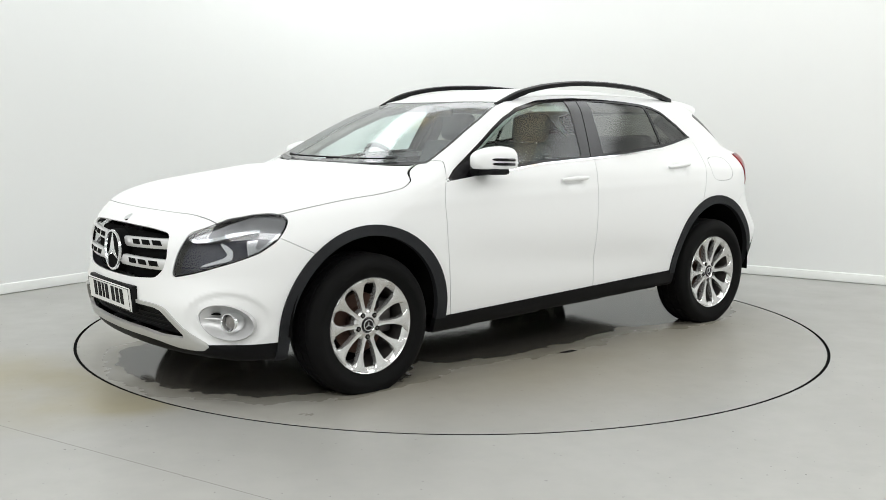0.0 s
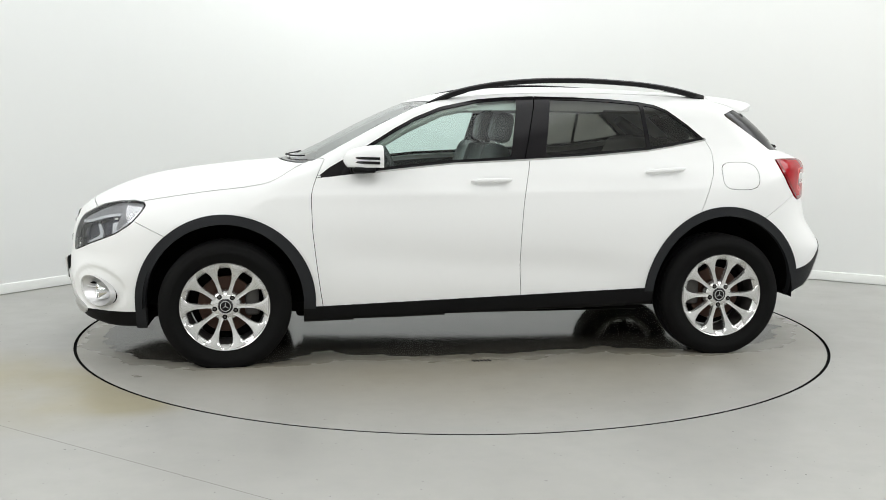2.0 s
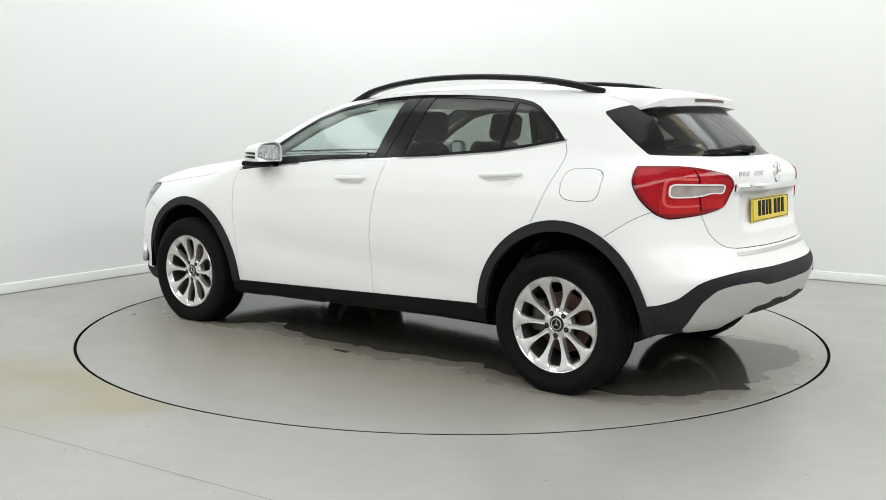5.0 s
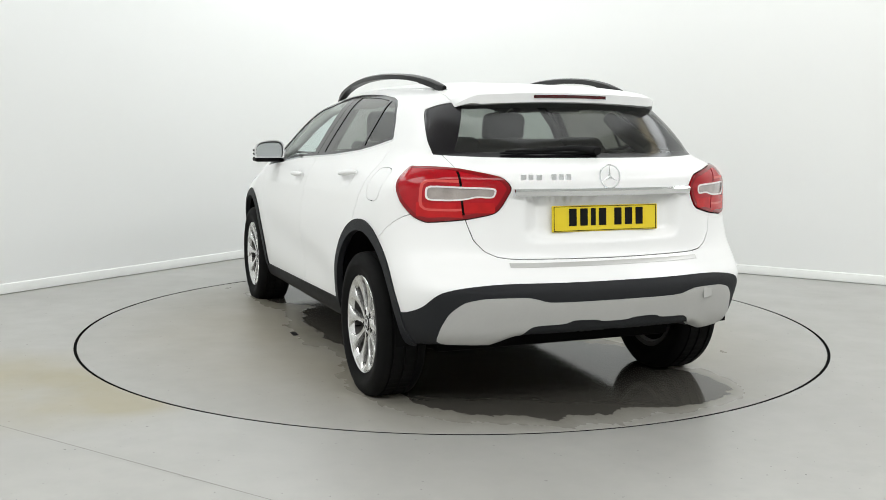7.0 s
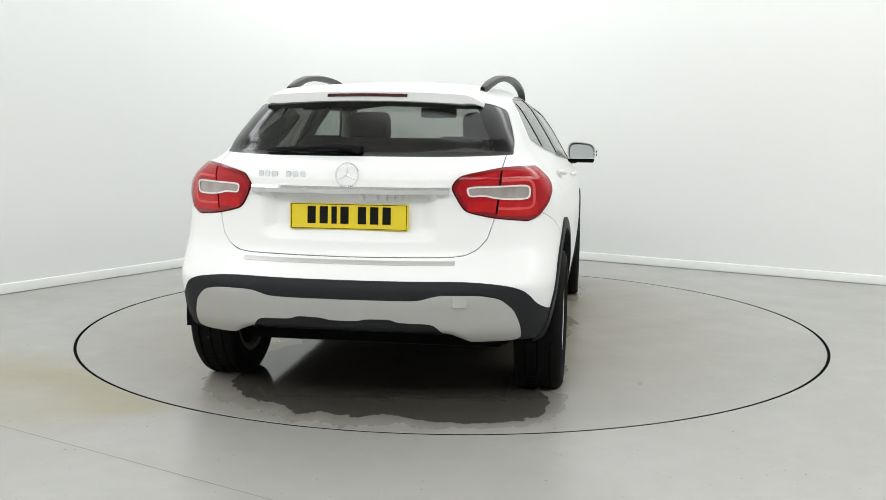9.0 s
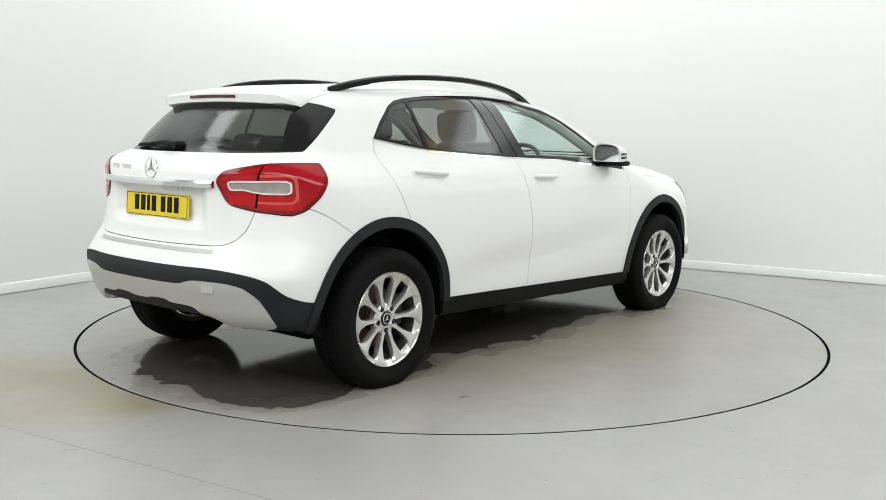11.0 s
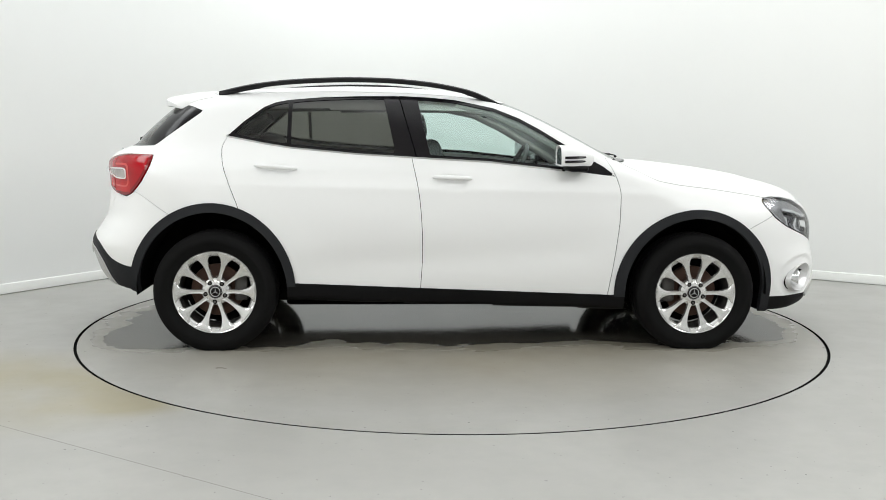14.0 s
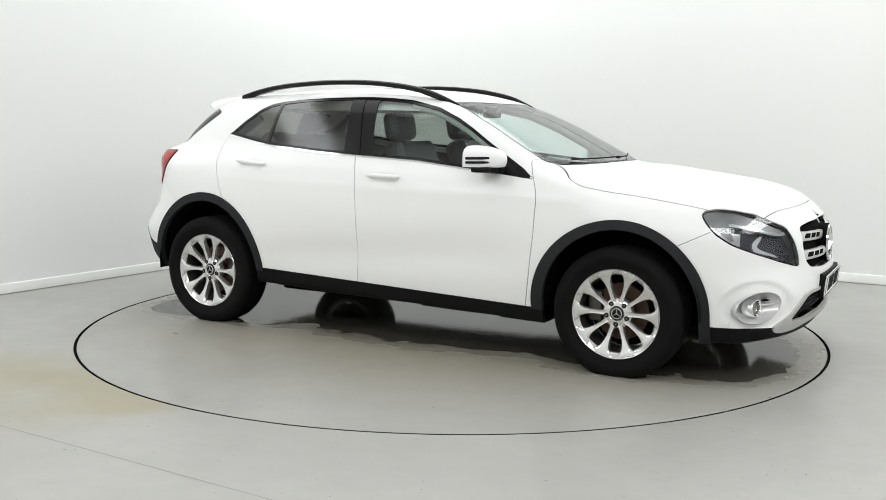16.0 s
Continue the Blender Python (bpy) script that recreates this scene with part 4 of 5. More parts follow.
def on_form(x, z, s=1, out=0.0):
    """The place on the car's side at x, z."""
    lo, hi = 0.0, 1.2
    for _ in range(24):
        mid = (lo + hi) / 2
        if form(np.array([[x, mid, z]]))[0] < 0:
            lo = mid
        else:
            hi = mid
    return Vector((x, s * (lo + out), z))


def on_end(y, z, rear=True, out=0.0):
    """The place on the car's nose or tail at y, z."""
    lo, hi = 1.2, 2.6
    sg = -1 if rear else 1
    for _ in range(24):
        mid = (lo + hi) / 2
        if form(np.array([[sg * mid, y, z]]))[0] < 0:
            lo = mid
        else:
            hi = mid
    return Vector((sg * (lo + out), y, z))


def on_top(x, y, out=0.0):
    lo, hi = 0.6, 1.7
    for _ in range(24):
        mid = (lo + hi) / 2
        if form(np.array([[x, y, mid]]))[0] < 0:
            lo = mid
        else:
            hi = mid
    return Vector((x, y, lo + out))


def handles(door, back, s):
    for owner, x0, x1, z0, z1 in ((door, 0.068, -0.145, 0.965, 0.972), (back, -0.895, -1.125, 1.012, 1.030)):
        bm = bmesh.new()
        pts, rr = [], []
        for k in range(15):
            t = k / 14
            x, z = x0 + (x1 - x0) * t, z0 + (z1 - z0) * t
            p = on_form(x, z, s, 0.004 + 0.034 * (math.sin(math.pi * min(max(t, 0.02), 0.98)) ** 0.45))
            pts.append(p)
            rr.append(0.0145 * (0.55 + 0.45 * math.sin(math.pi * t) ** 0.5))
        tube(bm, pts, rr, 12, 0.95)
        bmesh.ops.recalc_face_normals(bm, faces=bm.faces)
        part("door_handle", bm, PAINT, owner)


def plate(parent, centre, width, height, tilt_deg, front, back_mat):
    """A number plate whose characters are plain bars."""
    sg = 1 if front else -1
    rot = (0, -tilt_deg * sg, 0)
    bm = bmesh.new()
    box(bm, 0, 0, 0, 0.008, width, height, 0.003, seg=1)
    bmesh.ops.rotate(bm, cent=(0, 0, 0), matrix=Euler((0, radians(rot[1]), 0)).to_matrix(), verts=bm.verts)
    bmesh.ops.translate(bm, vec=centre, verts=bm.verts)
    ob = part("number_plate", bm, back_mat, parent, "white plate with dark bars" if front else "yellow plate with dark bars", smooth=False)
    m = Matrix.Translation(centre) @ Euler((0, radians(rot[1]), 0)).to_matrix().to_4x4()
    y = -width * 0.355
    for k in range(7):
        w = 0.030 if k == 2 else 0.046
        bm = bmesh.new()
        box(bm, sg * 0.0052, (y + w / 2) * sg, 0.006 * height / 0.11, 0.003, w * 0.78, height * 0.66, 0.001, seg=1)
        bmesh.ops.transform(bm, matrix=m, verts=bm.verts)
        part("plate_bar", bm, BLACK, ob, smooth=False)
        y += w + (0.030 if k == 3 else 0.0075)
    for yy in (-0.13, 0.13) if not front else (0.22,):
        bm = bmesh.new()
        cyl(bm, (sg * 0.004, yy, -height * 0.40 if not front else 0), (sg * 0.0075, yy, -height * 0.40 if not front else 0), 0.005, seg=10)
        bmesh.ops.transform(bm, matrix=m, verts=bm.verts)
        part("plate_screw", bm, back_mat, ob)
    bm = bmesh.new()
    for zz, hh in ((height * 0.46, 0.0022), (-height * 0.46, 0.0022)):
        box(bm, sg * 0.0045, 0, zz, 0.002, width * 0.965, hh)
    for yy in (-width * 0.482, width * 0.482):
        box(bm, sg * 0.0045, yy, 0, 0.002, 0.0022, height * 0.92)
    bmesh.ops.transform(bm, matrix=m, verts=bm.verts)
    part("plate_border", bm, BLACK, ob, smooth=False)
    return ob


def nose_details(fb):
    # two slotted silver bars either side of the ring
    for z0, zo in ((0.705, 0.722), (0.622, 0.628)):
        for s in (1, -1):
            bm = bmesh.new()
            n, rows = 26, []
            for k in range(n + 1):
                t = k / n
                y = 0.075 + (0.462 - 0.075) * t
                h = 0.036 + 0.0 * t
                zc = z0 + (zo - z0) * t
                x = on_end(y, zc, False).x
                rows.append([(x - 0.030, y * s, zc + h * 0.62), (x - 0.014, y * s, zc + h * 0.60), (x - 0.008, y * s, zc + h * 0.35), (x - 0.006, y * s, zc - h * 0.35),
                             (x - 0.014, y * s, zc - h * 0.72), (x - 0.034, y * s, zc - h * 0.72)])
            R = [[bm.verts.new(c) for c in r] for r in rows]
            for A, B in zip(R, R[1:]):
                for i in range(5):
                    bm.faces.new((A[i], B[i], B[i + 1], A[i + 1]))
            bm.faces.new(R[-1])
            bm.faces.new(R[0])
            bmesh.ops.recalc_face_normals(bm, faces=bm.faces)
            bar = part("grille_bar", bm, SILVERBEZEL, fb, "silver slotted grille bar")
            for k in range(3):
                y = 0.205 + 0.085 * k
                bm = bmesh.new()
                vs = []
                for d in (0.0015, -0.02):
                    for yy, zz in ((y - 0.024, -0.010), (y + 0.040, -0.010), (y + 0.026, 0.013), (y - 0.034, 0.013)):
                        t = (yy - 0.075) / 0.387
                        zc = z0 + (zo - z0) * t
                        vs.append(bm.verts.new((on_end(yy, zc, False).x - 0.0065 + d, yy * s, zc + zz)))
                bm.faces.new(vs[:4])
                for i in range(4):
                    bm.faces.new((vs[i], vs[(i + 1) % 4], vs[4 + (i + 1) % 4], vs[4 + i]))
                bmesh.ops.recalc_face_normals(bm, faces=bm.faces)
                part("bar_slot", bm, DARK, bar, smooth=False)
    c = on_end(0.0, 0.655, False)
    bm = bmesh.new()
    cyl(bm, (c.x - 0.05, 0, 0.655), (c.x - 0.002, 0, 0.655), 0.100, seg=48)
    part("emblem_base", bm, DARK, fb)
    emblem(fb, (c.x, 0, 0.655), (1, 0, 0.04), 0.098, CHROME)
    bm = bmesh.new()
    n = Vector((0.55, 0, 0.83)).normalized()
    p = Vector((2.150, 0, 0)) + Vector((0, 0, on_top(2.150, 0).z))
    cyl(bm, p - n * 0.004, p + n * 0.003, 0.024, seg=24)
    part("round_badge", bm, CHROME, fb, "small round silver badge")
    # plate and its black carrier
    bm = bmesh.new()
    box(bm, 2.236, 0, 0.452, 0.03, 0.535, 0.125, 0.006)
    part("plate_carrier", bm, BLACK, fb)
    plate(fb, (2.256, 0, 0.449), 0.520, 0.111, -6, True, PLATEWHITE)
    # fins of the lower lip
    for y in (-0.26, 0.0, 0.26):
        bm = bmesh.new()
        box(bm, 2.13 - abs(y) * 0.18, y, 0.262, 0.08, 0.15, 0.036, 0.008)
        part("lip_fin", bm, BLACK, fb)
    # mesh bars in the lower intake
    for z in (0.345, 0.37, 0.395, 0.42):
        bm = bmesh.new()
        pts = [on_end(y, z, False, -0.028) for y in np.linspace(-0.46, 0.46, 21)]
        tube(bm, pts, 0.004, 6)
        part("intake_bar", bm, BLACK, fb)


def tail_details(tg, rb):
    # chrome strip under the badges
    bm = bmesh.new()
    rows = []
    for y in np.linspace(-0.43, 0.43, 33):
        p = on_end(y, 0.985, True)
        rows.append([bm.verts.new(c) for c in ((p.x + 0.012, y, 1.000), (p.x - 0.016, y, 0.998), (p.x - 0.024, y, 0.988), (p.x - 0.020, y, 0.968), (p.x + 0.012, y, 0.964))])
    for A, B in zip(rows, rows[1:]):
        for i in range(4):
            bm.faces.new((A[i], B[i], B[i + 1], A[i + 1]))
    bm.faces.new(rows[0])
    bm.faces.new(rows[-1])
    bmesh.ops.recalc_face_normals(bm, faces=bm.faces)
    part("chrome_strip", bm, CHROME, tg, "chrome tailgate strip")
    c = on_end(0.0, 1.046, True, 0.004)
    emblem(tg, c, (-1, 0, 0.12), 0.052, CHROME)
    # model badge as plain bars
    for k, w in enumerate((0.030, 0.027, 0.032, 0.0, 0.029, 0.029, 0.029)):
        y = 0.404 - 0.0325 * k
        if w:
            p = on_end(y - w / 2, 1.044, True, 0.002)
            bm = bmesh.new()
            box(bm, p.x, p.y, p.z, 0.005, w * 0.82, 0.026, 0.002, rot=(0, 0, -22 * y), seg=1)
            part("badge_bar", bm, CHROME, tg, smooth=False)
    p = on_end(0.0, 0.868, True)
    plate(tg, (p.x - 0.010, 0, 0.868), 0.520, 0.111, 4, False, PLATEYELLOW)
    # bright sill strip on the bumper
    bm = bmesh.new()
    rows = []
    for y in np.linspace(-0.46, 0.46, 25):
        a, b = on_end(y, 0.690, True, 0.003), on_end(y, 0.676, True, 0.003)
        rows.append([bm.verts.new(a + Vector((0.01, 0, 0.006))), bm.verts.new(a), bm.verts.new(b), bm.verts.new(b + Vector((0.01, 0, -0.004)))])
    for A, B in zip(rows, rows[1:]):
        for i in range(3):
            bm.faces.new((A[i], B[i], B[i + 1], A[i + 1]))
    bmesh.ops.recalc_face_normals(bm, faces=bm.faces)
    part("loading_strip", bm, SILVER, rb, "silver loading sill strip")
    # towing-eye cover
    bm = bmesh.new()
    p = on_end(-0.49, 0.530, True, 0.0095)
    box(bm, p.x, p.y, 0.530, 0.004, 0.062, 0.048, 0.0015, rot=(0, 0, 20), seg=1)
    part("towing_cover", bm, SILVER, rb)
    # dark valance below
    bm = bmesh.new()
    box(bm, -1.93, 0, 0.435, 0.26, 0.84, 0.06, 0.02)
    part("rear_valance", bm, BLACK, rb)
    # rear wiper
    bm = bmesh.new()
    piv = on_end(-0.01, 1.150, True, 0.022)
    tip = on_end(0.40, 1.148, True, 0.016)
    pts = [piv, on_end(0.10, 1.163, True, 0.030), on_end(0.25, 1.152, True, 0.024), tip]
    tube(bm, pts, [0.020, 0.013, 0.009, 0.006], 10)
    cyl(bm, piv + Vector((0.03, 0, 0)), piv + Vector((-0.022, 0, 0)), 0.022, 0.017, 16)
    wip = part("rear_wiper", bm, BLACK, tg)
    bm = bmesh.new()
    tube(bm, [on_end(y, 1.141, True, 0.010) for y in np.linspace(0.02, 0.42, 12)], 0.005, 6)
    part("wiper_blade", bm, BLACK, wip)
    # roof spoiler with the high brake lamp
    bm = bmesh.new()
    rows = []
    for y in np.linspace(-0.515, 0.515, 49):
        a = abs(y)
        e = max(0.0, (a - 0.435) / 0.08)
        xr = -1.712 + 0.16 * a ** 2 + 0.075 * e ** 2
        zr = 1.408 - 0.07 * a ** 2 - 0.034 * e ** 2
        x0 = -1.40
        z0 = on_top(x0, a).z
        th = 0.044 * (1 - 0.6 * e)
        ring = []
        for t in (0.0, 0.25, 0.5, 0.75, 0.93):
            x = x0 + (xr - x0) * t
            ring.append((x, y, z0 + 0.002 + (zr - z0) * t + 0.010 * math.sin(math.pi * t) - 0.012 * e * t))
        ring.append((xr, y, zr - 0.004))
        ring.append((xr + 0.004, y, zr - th))
        ring.append((xr + 0.10, y, zr - th - 0.012))
        ring.append((-1.50, y, zr - th - 0.022))
        rows.append([bm.verts.new(c) for c in ring])
    for A, B in zip(rows, rows[1:]):
        for i in range(8):
            bm.faces.new((A[i], B[i], B[i + 1], A[i + 1]))
    bm.faces.new(rows[0])
    bm.faces.new(rows[-1])
    bmesh.ops.recalc_face_normals(bm, faces=bm.faces)
    sp = part("roof_spoiler", bm, PAINT, tg)
    bm = bmesh.new()
    rows = []
    for y in np.linspace(-0.185, 0.185, 15):
        xr = -1.712 + 0.16 * y * y
        zr = 1.408 - 0.07 * y * y
        rows.append([bm.verts.new(c) for c in ((xr - 0.003, y, zr - 0.012), (xr - 0.003, y, zr - 0.026))])
    for A, B in zip(rows, rows[1:]):
        bm.faces.new((A[0], B[0], B[1], A[1]))
    bmesh.ops.solidify(bm, geom=bm.faces[:], thickness=0.004)
    part("brake_light", bm, DARKRED, sp, "dark red high brake light")


def linings(car):
    """Inside faces: door cards, roof lining, floor, wheel wells."""
    M = shell()
    P = M[0]
    low = cut(M, np.maximum(np.maximum(P[:, 2] - BELT(np.clip(P[:, 0], -1.3, 0.87)) + 0.012, np.abs(P[:, 0] + 0.35) - 1.25), 0.30 - P[:, 2]))[0]
    low = cut(low, np.minimum(np.hypot(low[0][:, 0] - 1.35, low[0][:, 2] - ZA) - 0.46, np.hypot(low[0][:, 0] + 1.35, low[0][:, 2] - ZA) - 0.48))[1]
    for s in (1, -1):
        mesh_part("door_card", [(low, s)], TRIMDARK, car, -0.055, 0)
    top = cut(M, np.where(P[:, 2] > 1.36, np.maximum(P[:, 0] - 0.25, -1.52 - P[:, 0]), 1.0))[0]
    mesh_part("roof_lining", [(top, 1), (top, -1)], LINING, car, -0.03, 0)
    for x in (1.35, -1.35):
        for s in (1, -1):
            bm = bmesh.new()
            n = 28
            prof = []
            for k in range(n + 1):
                a = math.pi * (-0.02 + 1.04 * k / n)
                prof.append((x + (0.415 if x > 0 else 0.43) * math.cos(a), ZA + (0.43 if x > 0 else 0.445) * math.sin(a)))
            A = [bm.verts.new((px, s * 0.86, pz)) for px, pz in prof]
            B = [bm.verts.new((px, s * 0.50, pz)) for px, pz in prof]
            for k in range(n):
                bm.faces.new((A[k], A[k + 1], B[k + 1], B[k]))
            bm.faces.new(B)
            part("wheel_well", bm, DARK, car)
    bm = bmesh.new()
    box(bm, -0.1, 0, 0.27, 3.0, 1.3, 0.06, 0.02)
    box(bm, 1.45, 0, 0.5, 0.9, 0.95, 0.5, 0.03)
    part("floor_pan", bm, DARK, car)


# ---- wheels ----
def wheel(car, x, s, side_name="wheel"):
    hub = new("wheel")
    hub.parent = car
    hz = 0.318 if x > 0 else 0.328
    hub.location = (x, 0.785 * s, hz)
    hub.rotation_euler = (0, 0, 0 if s > 0 else math.pi)
    # local: +y is the outer face
    bm = bmesh.new()
    R, W = 0.340, 0.1075
    prof = [(0.222, -0.088), (0.245, -0.103), (0.285, -0.112), (0.315, -0.108), (0.331, -0.095), (R - 0.002, -0.080), (R, -0.062), (R - 0.008, -0.060), (R - 0.008, -0.052), (R, -0.050), (R, -0.006),
            (R - 0.008, -0.004), (R - 0.008, 0.004), (R, 0.006), (R, 0.050), (R - 0.008, 0.052), (R - 0.008, 0.060), (R, 0.062), (R - 0.002, 0.080), (0.331, 0.095),
            (0.315, 0.108), (0.300, 0.1115), (0.298, 0.1125), (0.276, 0.1125), (0.274, 0.111), (0.245, 0.104), (0.232, 0.094), (0.222, 0.088)]
    rings = revolve(bm, prof, 168, "y")
    for k, ring in enumerate(rings):
        if k % 3 == 0:
            for i in (9, 10, 13, 14):
                v = ring[i]
                f = 1 - 0.004 / math.hypot(v.co.x, v.co.z)
                v.co.x *= f
                v.co.z *= f
    # flattened where it bears on the deck
    for v in bm.verts:
        low = -hz + 0.001
        if v.co.z < low + 0.03:
            v.co.y *= 1.0 + 0.05 * min(1.0, (low + 0.03 - v.co.z) / 0.03)
        v.co.z = max(v.co.z, low)
    bmesh.ops.recalc_face_normals(bm, faces=bm.faces)
    part("tyre", bm, RUBBER, hub, "black rubber tyre")
    bm = bmesh.new()
    revolve(bm, [(0.200, 0.074), (0.204, 0.080), (0.213, 0.089), (0.2235, 0.094), (0.2285, 0.0985), (0.2305, 0.096), (0.2295, 0.086), (0.21, 0.068)], 96, "y", closed=True)
    bmesh.ops.recalc_face_normals(bm, faces=bm.faces)
    rim = part("rim", bm, ALLOY, hub, "silver alloy rim with ten spokes")
    # barrel behind the spokes, a darker grey than the rim's lip
    bm = bmesh.new()
    revolve(bm, [(0.200, -0.09), (0.222, -0.094), (0.227, -0.086), (0.206, -0.07), (0.197, -0.03), (0.197, 0.05), (0.2035, 0.0735), (0.21, 0.066), (0.20, -0.05)], 96, "y", closed=True)
    bmesh.ops.recalc_face_normals(bm, faces=bm.faces)
    part("rim_barrel", bm, BARREL, rim, "dark rim barrel")
    # a spoke, flared at its foot
    bm = bmesh.new()
    rows = []
    st = [(0.040, 0.018, 0.070), (0.062, 0.0140, 0.072), (0.085, 0.0110, 0.0725), (0.11, 0.0105, 0.074), (0.135, 0.0118, 0.077), (0.155, 0.0150, 0.081), (0.172, 0.0200, 0.085),
          (0.185, 0.0255, 0.088), (0.195, 0.032, 0.0905), (0.202, 0.040, 0.093), (0.209, 0.052, 0.0945), (0.214, 0.064, 0.0950), (0.219, 0.069, 0.0960)]
    for r, w, y in st:
        deep = 0.036 if r < 0.17 else 0.03
        rows.append([bm.verts.new(c) for c in ((-w * 0.86, y - deep, r), (-w * 1.02, y - 0.007, r), (-w * 0.86, y - 0.001, r), (-w * 0.45, y + 0.0005 - 0.003 * (r < 0.15), r), (w * 0.45, y + 0.0005 - 0.003 * (r < 0.15), r),
                                               (w * 0.86, y - 0.001, r), (w * 1.02, y - 0.007, r), (w * 0.86, y - deep, r))])
    for A, B in zip(rows, rows[1:]):
        for i in range(7):
            bm.faces.new((A[i], B[i], B[i + 1], A[i + 1]))
    bm.faces.new(rows[-1])
    bmesh.ops.recalc_face_normals(bm, faces=bm.faces)
    sp = part("spoke", bm, ALLOY, rim)
    for k in range(1, 10):
        o = new("spoke", sp.data)
        o.parent = rim
        o.rotation_euler = (0, radians(36 * k + 18), 0)
    sp.rotation_euler = (0, radians(18), 0)
    bm = bmesh.new()
    revolve(bm, [(0.001, 0.066), (0.034, 0.066), (0.040, 0.0715), (0.066, 0.069), (0.076, 0.060), (0.080, 0.03)], 48, "y")
    bmesh.ops.recalc_face_normals(bm, faces=bm.faces)
    part("hub_plate", bm, ALLOY, rim)
    bm = bmesh.new()
    revolve(bm, [(0.001, 0.0735), (0.030, 0.0735), (0.0335, 0.071), (0.0335, 0.062)], 36, "y")
    bmesh.ops.recalc_face_normals(bm, faces=bm.faces)
    cap = part("centre_cap", bm, GLOSSBLACK, rim, "black centre cap with a silver mark")
    emblem(cap, (0, 0.0738, 0), (0, 1, 0), 0.028, SILVERBEZEL)
    for k in range(5):
        a = radians(90 + 72 * k + 40)
        bm = bmesh.new()
        c = Vector((0.056 * math.cos(a), 0, 0.056 * math.sin(a)))
        cyl(bm, c + Vector((0, 0.05, 0)), c + Vector((0, 0.0712, 0)), 0.0125, seg=16)
        part("bolt_hole", bm, DARK, rim)
        bm = bmesh.new()
        cyl(bm, c + Vector((0, 0.05, 0)), c + Vector((0, 0.0725, 0)), 0.0068, seg=6)
        part("wheel_bolt", bm, BOLT, rim, smooth=False)
    # brake
    bm = bmesh.new()
    revolve(bm, [(0.02, 0.012), (0.075, 0.014), (0.080, -0.004), (0.145, -0.004), (0.147, -0.01), (0.147, -0.028), (0.07, -0.03)], 56, "y")
    bmesh.ops.recalc_face_normals(bm, faces=bm.faces)
    part("brake_disc", bm, RUST, hub, "rusty steel brake disc")
    bm = bmesh.new()
    sg = -1 if x > 0 else 1
    box(bm, sg * s * 0.135, -0.015, 0.02, 0.075, 0.07, 0.16, 0.015)
    part("brake_caliper", bm, BOLT, hub)
    bm = bmesh.new()
    revolve(bm, [(0.19, -0.07), (0.05, -0.075)], 40, "y")
    part("splash_shield", bm, DARK, hub)
    bm = bmesh.new()
    cyl(bm, (0.195, 0.045, -0.05), (0.180, 0.072, -0.046), 0.005, seg=10)
    part("valve", bm, BLACK, rim)
    return hub


